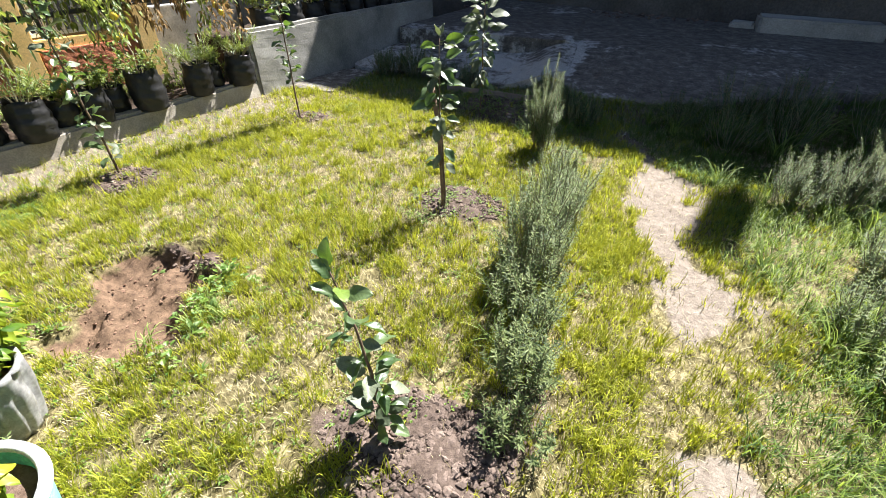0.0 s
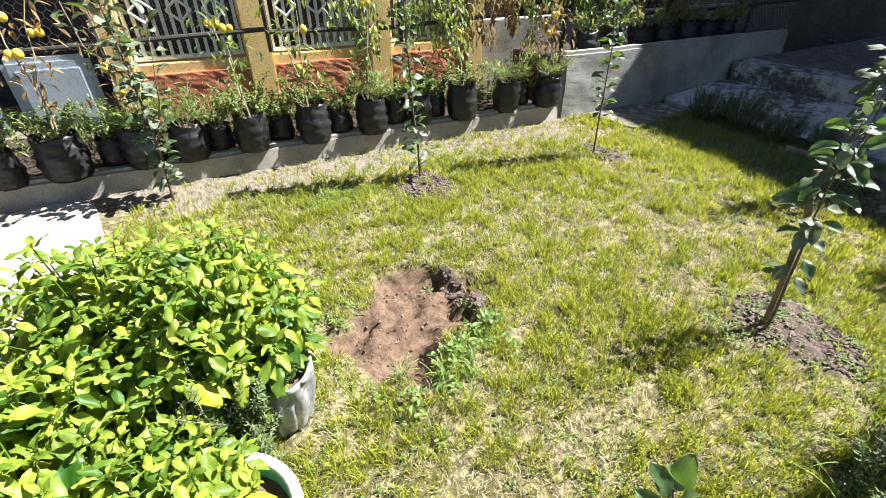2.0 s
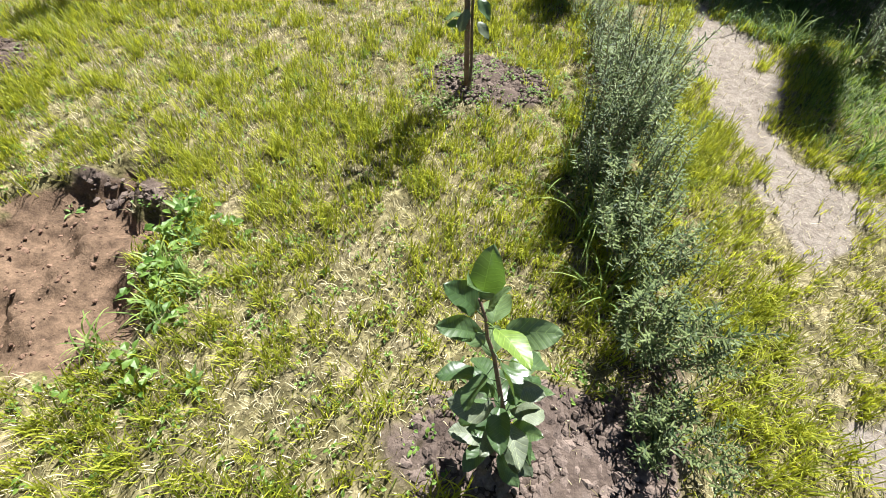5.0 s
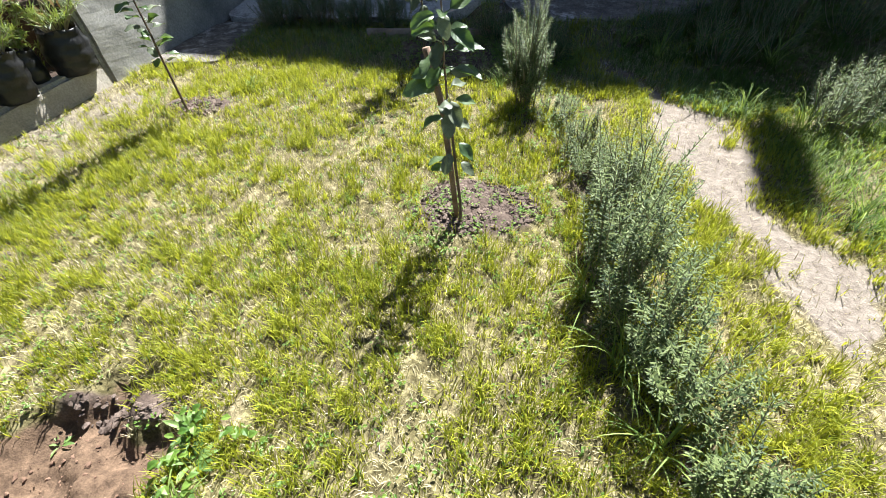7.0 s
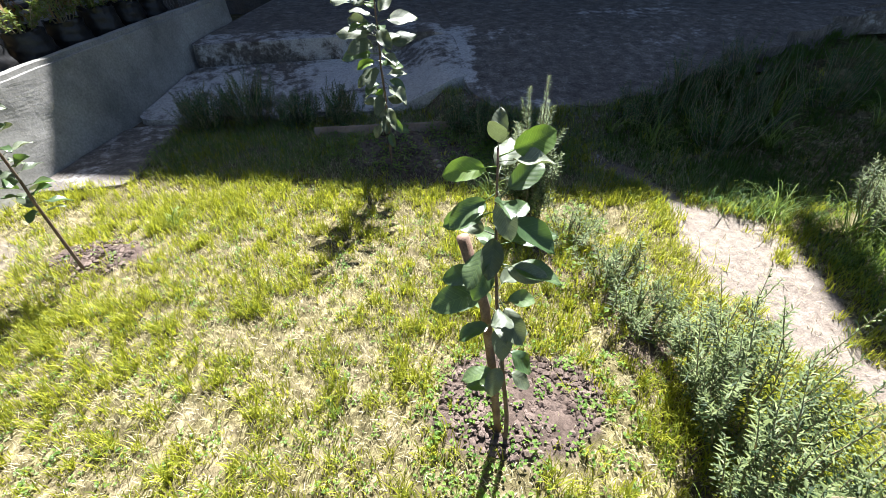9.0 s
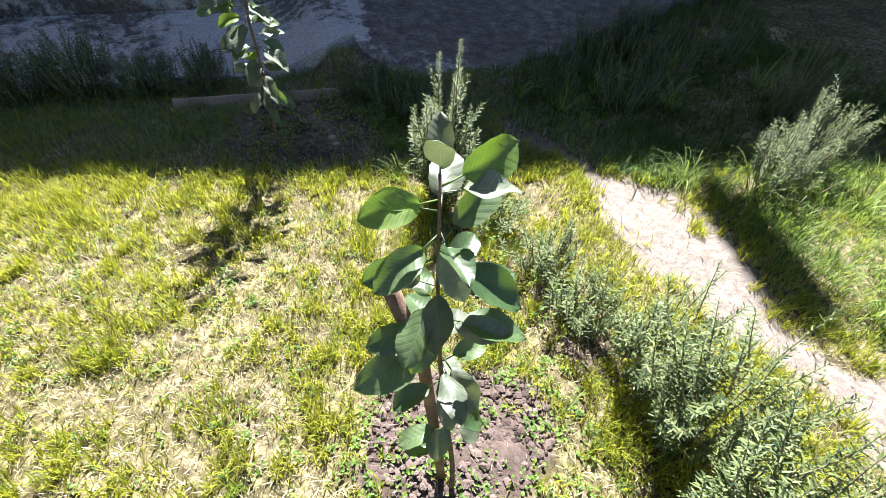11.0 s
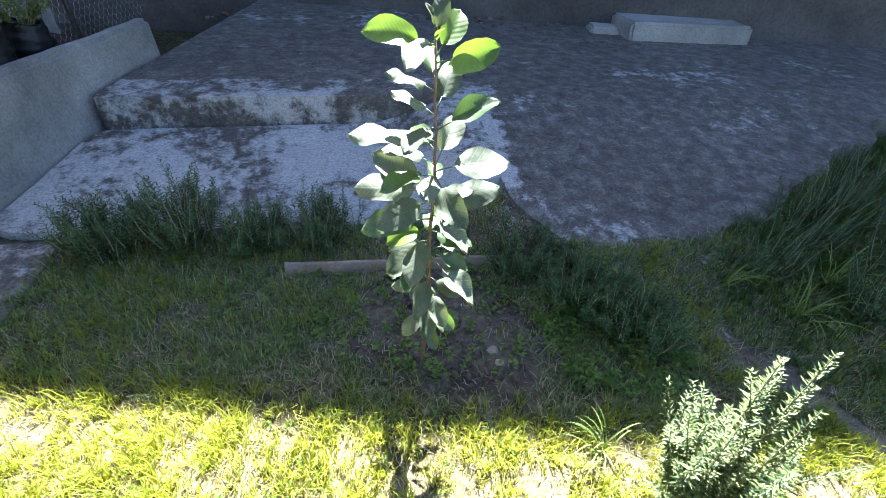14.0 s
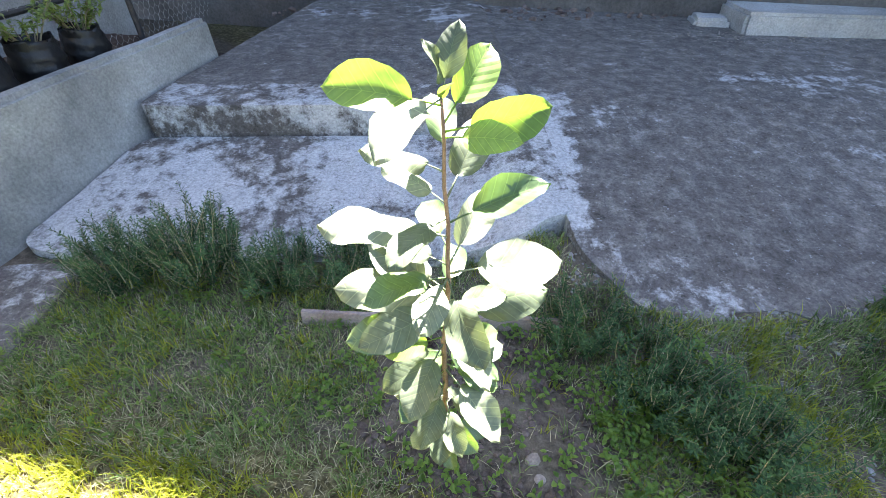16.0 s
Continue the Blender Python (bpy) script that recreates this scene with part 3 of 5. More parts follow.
def house_front():
    pillars = ((0.70, 0.92), (1.88, 2.12), (3.12, 3.36), (4.30, 4.50))
    for a, b in pillars:
        bm = bmesh.new()
        box(bm, (b - a, 0.26, 2.6), line_pose((a + b) / 2, FRONT + 0.13, 1.3), 0.012)
        tagged(part("pillar", bm, M_YELLOW), "yellow painted pillar of the house front", "pillar", "pillars of the house front", "structure")
    for a, b in PANELS:
        wall = thing("parapet", on_line((a + b) / 2, FRONT + 0.1, 0.1), "yellow parapet with a rough terracotta panel", "parapet", "parapets of the house front")
        wall["kind"] = "structure"
        inv = Matrix.Translation(-wall.location)
        bm = bmesh.new()
        box(bm, (b - a, 0.16, 0.62), inv @ line_pose((a + b) / 2, FRONT + 0.13, 0.31), 0.008)
        part("base", bm, M_YELLOW, wall)
        bm = bmesh.new()
        box(bm, (b - a - 0.03, 0.04, 0.44), inv @ line_pose((a + b) / 2, FRONT + 0.04, 0.31), 0.006)
        bmesh.ops.subdivide_edges(bm, edges=[e for e in bm.edges if e.calc_length() > 0.3], cuts=14, use_grid_fill=True)
        for v in bm.verts:
            v.co += Vector((fbm(v.co.x + v.co.z, v.co.y, 19, 1), fbm(v.co.z, v.co.y, 17, 3), 0)) * 0.006
        part("panel", bm, M_RED, wall, "rough terracotta render")
        grille = thing("window_grille", on_line((a + b) / 2, FRONT + 0.12, 0.62), "pale painted steel window grille of upright bars", "grille", "grilles of the house front")
        inv = Matrix.Translation(-grille.location)
        bm = bmesh.new()
        box(bm, (b - a - 0.02, 0.04, 0.035), inv @ line_pose((a + b) / 2, FRONT + 0.12, 0.655), 0.004)
        part("bottom_rail", bm, M_BARS, grille)
        bm = bmesh.new()
        box(bm, (b - a - 0.02, 0.04, 0.035), inv @ line_pose((a + b) / 2, FRONT + 0.12, 1.75), 0.004)
        part("top_rail", bm, M_BARS, grille)
        count = int((b - a) / 0.072)
        bm = bmesh.new()
        box(bm, (0.03, 0.03, 1.08), Matrix.Identity(4), 0.003)
        first = None
        for i in range(count):
            s = a + 0.03 + (b - a - 0.06) * i / (count - 1)
            m = inv @ line_pose(s, FRONT + 0.12, 1.2)
            if first is None:
                first = part("bar", bm, M_BARS, grille)
                first.matrix_basis = m
            else:
                put_under("bar", first.data, grille, m)
        knots = [a + (b - a) * t for t in (0.2, 0.5, 0.8)]
        for s in knots:
            soup = Soup()
            for z in (1.04, 1.2):
                ring = [inv @ on_line(s + 0.1 * math.cos(k * math.pi / 2), FRONT + 0.09, z + 0.09 * math.sin(k * math.pi / 2)) for k in range(5)]
                for p, q in zip(ring, ring[1:]):
                    v, f = tube([p, q], [0.013, 0.013], 6)
                    soup.add(v, f)
            put_under("ornament", soup.mesh("ornament", M_BARS), grille, None, "welded diamond ornament")
    # Backing wall, coloured dark to stand for the unlit room.
    wall_block("wall_back", -3.0, 9.5, 2.9, 3.1, 0, 3.0, M_UNLIT_ROOM, "added wall coloured dark for the unlit room behind the grilles", 0.0, 0.0)
    # Unseen slab, added to keep daylight out behind the bars.
    bm = bmesh.new()
    box(bm, (7.6, 2.0, 0.16), line_pose(0.7, FRONT + 1.4, 2.68))
    tagged(part("ceiling", bm, M_YELLOW), "unseen roof slab added to darken the space behind the grilles", "ceiling", "", "structure")
    wall_block("wall_side", 4.5, 9.4, 1.62, 1.78, 0.0, 0.75, M_WALLC, "grey garden wall behind the bed", 0.01, 0.004)


house_front()


def gate_panel():
    g = thing("gate", on_line(0.05, FRONT + 0.05, 0.13), "pale blue-grey sheet metal gate with rounded panels", "gate")
    inv = Matrix.Translation(-g.location)
    for s, w in ((-0.42, 0.55), (0.3, 0.62)):
        bm = bmesh.new()
        box(bm, (w, 0.05, 0.62), inv @ line_pose(s, FRONT + 0.05, 0.44), 0.04)
        leaf = part("panel", bm, M_PANEL, g)
        bm = bmesh.new()
        box(bm, (w - 0.16, 0.02, 0.44), inv @ line_pose(s, FRONT + 0.02, 0.44), 0.009)
        part("raised_field", bm, M_PANEL, leaf)


gate_panel()


def wire_fence(s0, s1, off, z0, z1, posts, label):
    f = thing("wire_fence", on_line((s0 + s1) / 2, off, z0), label, "fence", "chicken wire fences")
    inv = Matrix.Translation(-f.location)
    for s in posts:
        v, fc = tube([inv @ on_line(s, off, z0 - 0.1), inv @ on_line(s - 0.01, off, 1.5)], [0.022, 0.022], 8)
        put_under("post", mesh_from("post", v, fc, M_IRON), f)
    v, fc = tube([inv @ on_line(s0, off, 0.9), inv @ on_line((s0 + s1) / 2, off, 0.87), inv @ on_line(s1, off, 0.92)], [0.02] * 3, 8)
    put_under("rail", mesh_from("rail", v, fc, M_IRON), f)
    soup = Soup()
    w, h, r = 0.062, 0.052, 0.0011
    rows, cols = int((z1 - z0) / h), int((s1 - s0) / w)
    for j in range(rows):
        for i in range(cols):
            s, z = s0 + (i + 0.5 * (j % 2)) * w, z0 + j * h
            bend = 0.012 * math.sin(3 * s + 2 * z)
            a, b = inv @ on_line(s, off + bend, z), inv @ on_line(s, off + bend, z + 0.026)
            c, d = inv @ on_line(s - w / 2, off + bend, z + h), inv @ on_line(s + w / 2, off + bend, z + h)
            for p, q in ((a, b), (b, c), (b, d)):
                n = (q - p).normalized()
                side = n.cross(BACK).normalized() * r
                deep = BACK * r
                soup.add([p + side, p - side * 0.5 + deep, p - side * 0.5 - deep, q + side, q - side * 0.5 + deep, q - side * 0.5 - deep],
                         [(0, 1, 4, 3), (1, 2, 5, 4), (2, 0, 3, 5)])
    tagged(put_under("netting", soup.mesh("netting", M_WIRE), f, None, "hexagonal galvanised wire netting"), kind="stuff")


wire_fence(-1.6, 2.04, 0.82, 0.62, 1.55, (-1.5, -0.4, 0.8), "chicken wire fence with dark iron posts behind the bags")
wire_fence(2.04, 4.4, 0.80, 0.84, 0.95, (2.06, 3.3), "dark iron rail fence behind the bags")
wire_fence(5.0, 9.2, 0.55, 0.5, 1.35, (5.1, 6.6, 8.2), "chicken wire fence behind the low wall")


# ---- blades and leaves ----
def blades(name, xy, length, width, lean, mat, zfn, label, category, seed, droop=0.6):
    """Many grass blades in one mesh: each a bent, tapering strip."""
    rng = np.random.default_rng(seed)
    n = len(xy)
    az = rng.uniform(0, 2 * np.pi, n)
    d = np.stack([np.cos(az), np.sin(az), np.zeros(n)], -1)
    side = np.stack([-np.sin(az), np.cos(az), np.zeros(n)], -1) * (width / 2)[:, None]
    tilt = lean * rng.uniform(0.3, 1.2, n)
    root = np.concatenate([xy, zfn(xy[:, 0], xy[:, 1])[:, None] - 0.004], 1)
    up = np.array([0, 0, 1.0])
    mid = root + (d * np.sin(tilt)[:, None] + up * np.cos(tilt)[:, None]) * (0.55 * length)[:, None]
    t2 = np.minimum(tilt + droop * rng.uniform(0.4, 1.6, n), 2.3)
    tip = mid + (d * np.sin(t2)[:, None] + up * np.cos(t2)[:, None]) * (0.45 * length)[:, None]
    tip[:, 2] = np.maximum(tip[:, 2], root[:, 2] + 0.006)
    verts = np.stack([root - side, root + side, mid + side * 0.8, mid - side * 0.8, tip], 1).reshape(-1, 3)
    k = np.arange(n) * 5
    loops = np.stack([k, k + 1, k + 2, k + 3, k + 3, k + 2, k + 4], 1).ravel()
    starts = (np.arange(n)[:, None] * 7 + np.array([0, 4])).ravel()
    me = bpy.data.meshes.new(name)
    me.vertices.add(n * 5)
    me.vertices.foreach_set("co", verts.astype(np.float32).ravel())
    me.loops.add(n * 7)
    me.loops.foreach_set("vertex_index", loops.astype(np.int32))
    me.polygons.add(n * 2)
    me.polygons.foreach_set("loop_start", starts.astype(np.int32))
    me.materials.append(mat)
    me.update(calc_edges=True)
    return tagged(new(name, me), label, category, "", "stuff")


def scatter(n, x0, x1, y0, y1, keep, seed):
    rng = np.random.default_rng(seed)
    x, y = rng.uniform(x0, x1, n), rng.uniform(y0, y1, n)
    p = keep(x, y)
    ok = rng.uniform(0, 1, n) < p
    return np.stack([x[ok], y[ok]], -1)


def off_line(x, y):
    return -((x - KERB_A.x) * BACK.x + (y - KERB_A.y) * BACK.y)


def clear(x, y):
    """Where grass can grow at all: on the lawn side, off the paving and the bare beds."""
    ok = (off_line(x, y) > 0.04) & ~((x < 0.36) & (y > 5.45)) & ~((x < -2.03) & (y > 4.5)) & ~((x < -1.85) & (y < -0.3 * (x + 2.6)))
    front = 4.86 + 1.1 * np.maximum(0, 0.62 - x) + 0.10 * np.maximum(0, x - 1.1) + np.where(x > 1.5, 0.38 * (x - 1.5), 0)
    ok &= ~((x >= 0.3) & (y > front + 0.02))
    return ok * (1 - layer_path(x, y)) * (1 - 0.93 * np.clip(layer_soil(x, y) * 1.5, 0, 1)) * (1 - np.clip(2 * layer_pit(x, y), 0, 1))


def tuft(x, y):
    return np.clip(2.2 * (0.22 * patchy(x, y, 2.3) + 0.36 * patchy(x, y, 7.5) + 0.42 * patchy(x, y, 19.0)) - 0.52, 0.14, 1)


def right_side(x, y):
    """How far a spot lies on the unmown side, past the path."""
    return np.clip((x - 1.62 - 0.12 * np.sin(4 * y)) / 0.35, 0, 1)


LAWN = (-3.6, 3.6, -0.8, 5.5)


def clumped(n, keep, seed, per=10, spread=0.012):
    """Tufts: roots gathered round scattered centres."""
    centres = scatter(n, *LAWN, keep, seed)
    g = np.random.default_rng(seed + 1)
    out = np.repeat(centres, per, 0)
    return out + g.normal(0, spread, out.shape)


def lawn_keep(x, y):
    return clear(x, y) * tuft(x, y) * (1 - 0.86 * layer_bare(x, y)) * (1 - 0.9 * right_side(x, y)) * (1 - 0.88 * np.clip((y - shade_line(x) - 0.08) / 0.15, 0, 1)) * (1 - 0.2 * np.clip((1.9 - y) / 1.6, 0, 1))


xy = clumped(66000, lawn_keep, 11)
rng = np.random.default_rng(5)
blades("lawn_grass", xy, rng.uniform(0.025, 0.075, len(xy)) * (0.5 + 1.0 * tuft(xy[:, 0], xy[:, 1])), rng.uniform(0.0022, 0.0052, len(xy)), 0.42, M_GRASS, ground_z,
       "short yellow-green lawn grass in patchy tufts", "grass", 12)


def shaded_keep(x, y):
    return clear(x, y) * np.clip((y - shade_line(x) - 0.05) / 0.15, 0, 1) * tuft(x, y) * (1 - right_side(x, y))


xy = clumped(80000, shaded_keep, 15, 6, 0.016)
blades("shade_grass", xy, rng.uniform(0.035, 0.105, len(xy)), rng.uniform(0.0022, 0.0045, len(xy)), 0.7, M_GRASS_SHADED, ground_z, "thin grass before the patio, coloured dark green for the house's shade", "grass", 16, 0.9)


xy = scatter(150000, *LAWN, shaded_keep, 17)
blades("matted_straw", xy, rng.uniform(0.04, 0.1, len(xy)), rng.uniform(0.0015, 0.003, len(xy)), 1.0, M_STRAW, ground_z, "dry blades matted among the shaded grass", "dry grass", 18, 0.4)


def straw_keep(x, y):
    bed = np.clip(layer_soil(x, y), 0, 1) * (off_line(x, y) > 0.04) * 0.22
    return np.maximum(0.1 * layer_path(x, y), clear(x, y) * (0.95 - 0.4 * tuft(x, y)) * (1 - 0.6 * right_side(x, y)) * (1 - 0.3 * layer_bare(x, y)), bed)


xy = scatter(360000, *LAWN, straw_keep, 21)
blades("dry_grass", xy, rng.uniform(0.015, 0.05, len(xy)), rng.uniform(0.0015, 0.0033, len(xy)), 0.95, M_STRAW, ground_z, "dry straw-coloured thatch lying between the grass", "dry grass", 22, 0.3)


def fresh_keep(x, y):
    return clear(x, y) * np.clip((patchy(x, y, 1.9) - 0.62) * 5, 0, 1) * np.clip((patchy(x, y, 8.0) - 0.4) * 3, 0, 1) * (1 - layer_bare(x, y)) * (y < shade_line(x)) * (1 - right_side(x, y))


xy = clumped(9000, fresh_keep, 27, 8, 0.014)
blades("fresh_grass", xy, rng.uniform(0.04, 0.09, len(xy)), rng.uniform(0.0024, 0.0045, len(xy)), 0.5, M_FRESH_SUNLIT, ground_z, "fresh green clumps of longer grass in the lawn", "grass", 28, 0.8)


def verge_grass(x, y):
    """Taller yellow-green tufts: by the path, along the shade's edge and before the bare strip."""
    verge = np.clip(1 - np.abs(x - 1.02 + 0.08 * np.sin(3 * y)) / 0.2, 0, 1) * (y > 1.0)
    rim = np.clip(1 - np.abs(y - shade_line(x) - 0.04) / 0.13, 0, 1) * 0.5
    band = np.clip(1 - np.abs(off_line(x, y) - 0.95) / 0.22, 0, 1) * (y > 1.2) * 0.45
    return clear(x, y) * np.maximum.reduce([verge, rim, band]) * (0.4 + 0.6 * tuft(x, y))


xy = clumped(40000, verge_grass, 31, 7, 0.016)
blades("verge_grass", xy, rng.uniform(0.05, 0.115, len(xy)), rng.uniform(0.003, 0.005, len(xy)), 0.55, M_GRASS, ground_z, "taller yellow-green grass at the path's edge", "grass", 32, 0.9)


def unmown(x, y):
    lush = np.maximum(right_side(x, y), np.clip((x - 1.15) / 0.3, 0, 1) * (y > shade_line(x) - 0.1))
    lumps = np.clip(2.6 * (0.4 * patchy(x, y, 2.1) + 0.35 * patchy(x, y, 5.3) + 0.25 * patchy(x, y, 12.0)) - 0.65, 0.22, 1)
    fade = np.clip((5.1 - x) / 1.4, 0, 1) * np.clip((y + 1.5) / 1.0, 0, 1)
    return clear(x, y) * lush * lumps * fade


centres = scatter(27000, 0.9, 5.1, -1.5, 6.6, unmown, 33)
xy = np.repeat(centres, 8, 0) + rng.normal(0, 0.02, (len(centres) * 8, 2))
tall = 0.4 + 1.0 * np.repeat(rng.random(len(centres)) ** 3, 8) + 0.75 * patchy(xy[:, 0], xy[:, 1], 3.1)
blades("long_grass", xy, rng.uniform(0.05, 0.125, len(xy)) * tall, rng.uniform(0.003, 0.0062, len(xy)), 0.75, M_LONG_SHADED, ground_z, "long unmown grass bending over beside the path", "grass", 34, 1.3)


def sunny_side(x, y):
    """The unmown grass that the sun reaches; the sunlight is put into a lighter colour."""
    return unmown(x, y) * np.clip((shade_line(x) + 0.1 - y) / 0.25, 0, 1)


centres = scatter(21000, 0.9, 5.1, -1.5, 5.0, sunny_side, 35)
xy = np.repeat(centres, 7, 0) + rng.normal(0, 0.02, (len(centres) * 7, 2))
blades("lush_grass", xy, rng.uniform(0.07, 0.19, len(xy)), rng.uniform(0.0022, 0.0048, len(xy)), 0.8, M_FRESH_SUNLIT, ground_z, "long grass arching beside the path, coloured lighter for the sun", "grass", 36, 1.5)


def leaf_mesh(name, mat, width=0.56, fold=0.25, droop=0.3, wave=0.03, stalk=0.26, segs=14, point=0.5):
    """A leaf of length 1 along y with its stalk: oval, folded at the midrib, drooping, with a wavy and finely toothed edge."""
    verts, faces = [], []
    rows = []
    for i in range(segs + 1):
        t = 0.5 - 0.5 * math.cos(math.pi * i / segs) if segs > 8 else i / segs
        y = stalk + (1 - stalk) * t
        k = t ** (1.0 - 0.12 * point) / 0.97
        w = max(0.05 * (1 - t) + 0.002, width * math.sqrt(max(0.0, 1 - (2 * k - 1) ** 2)) ** 1.15) if i else 0.01
        z = -0.75 * droop * y * y + 0.16 * y
        row = []
        for u in (-1, -0.66, -0.3, 0, 0.3, 0.66, 1):
            tooth = 1 + (0.02 if i % 2 else -0.02) * (abs(u) == 1)
            x = u * w / 2 * tooth
            lift = abs(u) ** 1.4 * w * fold * 0.5 + wave * math.sin(8 * t + 2.2 * u) * abs(u) + 0.016 * (abs(u) == 0.3) * math.sin(math.pi * t)
            row.append(len(verts))
            verts.append((x + 0.02 * math.sin(3 * t), y, z + lift))
        rows.append(row)
    for a, b in zip(rows, rows[1:]):
        for k in range(6):
            faces.append((a[k], a[k + 1], b[k + 1], b[k]))
    v, f = tube([(0, 0, 0), (0, stalk * 0.5, 0.02), (0, stalk * 1.05, 0.16 * stalk - 0.75 * droop * stalk ** 2)], [0.014, 0.011, 0.009], 4)
    o = len(verts)
    verts += v
    faces += [tuple(i + o for i in q) for q in f]
    return mesh_from(name, verts, faces, mat, True)


LEAVES = [leaf_mesh("leaf", M_APPLE, 0.41, 0.4, 0.3), leaf_mesh("leaf", M_APPLE, 0.42, 0.22, 0.45, 0.05), leaf_mesh("leaf", M_APPLE, 0.38, 0.6, 0.22, 0.04)]
PALE = [leaf_mesh("leaf", M_APPLE_PALE, 0.42, 0.25, 0.4, 0.05), leaf_mesh("leaf", M_APPLE_PALE, 0.39, 0.5, 0.3, 0.06), leaf_mesh("leaf", M_APPLE_PALE, 0.44, 0.12, 0.5, 0.035), leaf_mesh("leaf", M_APPLE_PALE, 0.4, -0.25, 0.35, 0.05)]
YOUNG = [leaf_mesh("leaf", M_APPLE_YOUNG, 0.42, 0.45, 0.3, 0.03), leaf_mesh("leaf", M_APPLE_YOUNG, 0.44, 0.3, 0.4, 0.03)]


def leaf_pose(p, az, el, roll, size):
    """az: the way it points (degrees from +x), el: above level, roll about its own rib."""
    return (Matrix.Translation(p) @ Matrix.Rotation(radians(az - 90), 4, "Z") @ Matrix.Rotation(radians(el), 4, "X")
            @ Matrix.Rotation(radians(roll), 4, "Y") @ Matrix.Diagonal((size, size, size, 1)))


def stem_at(points, z):
    for a, b in zip(points, points[1:]):
        if a[2] <= z <= b[2]:
            t = (z - a[2]) / (b[2] - a[2])
            return Vector(a).lerp(Vector(b), t)
    return Vector(points[-1])


def sapling(base, points, radius, specs, label, bark, seed, limbs=(), loose=1.0, face=0.0):
    """specs: rows of height, azimuth, elevation, length and leaf kind (0 green, 1 pale, 2 young)."""
    rnd = random.Random(seed)
    tree = thing("apple_sapling", (base[0], base[1], 0.0), label, "sapling", "young fruit trees")
    fine = []
    for a, b in zip(points, points[1:]):
        for k in range(4):
            fine.append(Vector(a).lerp(Vector(b), k / 4) + Vector((rnd.uniform(-1, 1), rnd.uniform(-1, 1), 0)) * 0.003)
    fine.append(Vector(points[-1]))
    n = len(fine) - 1
    v, f = tube(fine, [radius * (1 - 0.72 * i / n) for i in range(n + 1)], 8)
    put_under("trunk", mesh_from("trunk", v, f, bark, True), tree)
    for limb, leaves in limbs:
        v, f = tube(limb, [radius * 0.5 * (1 - 0.6 * i / (len(limb) - 1)) for i in range(len(limb))], 6)
        put_under("branch", mesh_from("branch", v, f, bark, True), tree)
        for z, az, el, size, kind in leaves:
            put_under("leaf", rnd.choice((LEAVES, PALE, YOUNG)[kind]), tree, leaf_pose(stem_at(limb, z), az, el, rnd.uniform(-25, 25), size))
    for z, az, el, size, kind in specs:
        me = rnd.choice((LEAVES, PALE, YOUNG)[kind])
        put_under("leaf", me, tree, leaf_pose(stem_at(points, z), az + rnd.uniform(-14, 14) * loose, el + rnd.uniform(-8, 22) * loose, rnd.uniform(-48, 48) * loose + face * (1.7 if kind == 2 else 1.0) * math.cos(radians(az)), size * rnd.uniform(0.88, 1.04)))
    return tree


def spiral(n, z0, z1, size0, size1, kinds, seed, el=(-30, 30)):
    rnd = random.Random(seed)
    rows = []
    for i in range(n):
        t = i / (n - 1)
        rows.append((z0 + (z1 - z0) * t, i * 137.5 + rnd.uniform(-20, 20), rnd.uniform(*el) + 30 * t ** 3, (size0 + (size1 - size0) * t) * rnd.uniform(0.8, 1.15), rnd.choice(kinds)))
    return rows


# small sapling in the freshly dug bed
crown = spiral(26, 0.10, 0.38, 0.115, 0.12, (0, 1, 0), 4, (-35, 20)) + spiral(14, 0.38, 0.66, 0.12, 0.11, (0, 0, 0, 1), 6, (-20, 20))
crown += [(0.69, 40, 65, 0.08, 0), (0.69, 200, 35, 0.10, 0), (0.68, 320, 20, 0.10, 2)]
sapling(TREES["small"], ((0, 0, -0.02), (-0.02, 0.0, 0.3), (-0.07, 0.01, 0.52), (-0.125, 0.0, 0.74)), 0.008, crown + [(0.73, 80, 72, 0.12, 0), (0.73, 250, 65, 0.10, 0)], "small young apple sapling with grey-green leaves", M_BARK, 1)
# staked sapling beside the rosemary row
crown = [(0.30, 185, 5, 0.11, 0), (0.36, 175, -10, 0.12, 0), (0.36, 350, -40, 0.11, 1), (0.42, 235, -55, 0.13, 1), (0.46, 340, -45, 0.13, 0), (0.50, 60, -10, 0.12, 1)]
crown += [(0.56, 190, -25, 0.13, 0), (0.60, 270, -45, 0.13, 1), (0.62, 20, -20, 0.13, 0), (0.65, 300, -45, 0.14, 1), (0.68, 195, -8, 0.17, 0), (0.70, 100, 0, 0.13, 0), (0.72, 175, 0, 0.13, 0), (0.75, 335, -12, 0.17, 0), (0.77, 230, -35, 0.13, 0),
          (0.80, 2, 8, 0.15, 0), (0.83, 150, 10, 0.12, 1), (0.86, 255, -40, 0.13, 1), (0.90, 320, -28, 0.17, 0), (0.92, 25, 18, 0.14, 0), (0.94, 200, -25, 0.13, 0), (0.95, 275, -35, 0.11, 1), (0.98, 165, 8, 0.11, 0), (1.0, 188, -6, 0.13, 2), (1.01, 345, 2, 0.13, 1),
          (1.02, 8, 12, 0.135, 2), (1.03, 80, 62, 0.09, 1), (1.03, 250, 74, 0.10, 1)]
crown += spiral(12, 0.55, 0.97, 0.13, 0.12, (0, 0, 1), 9, (-40, 5))
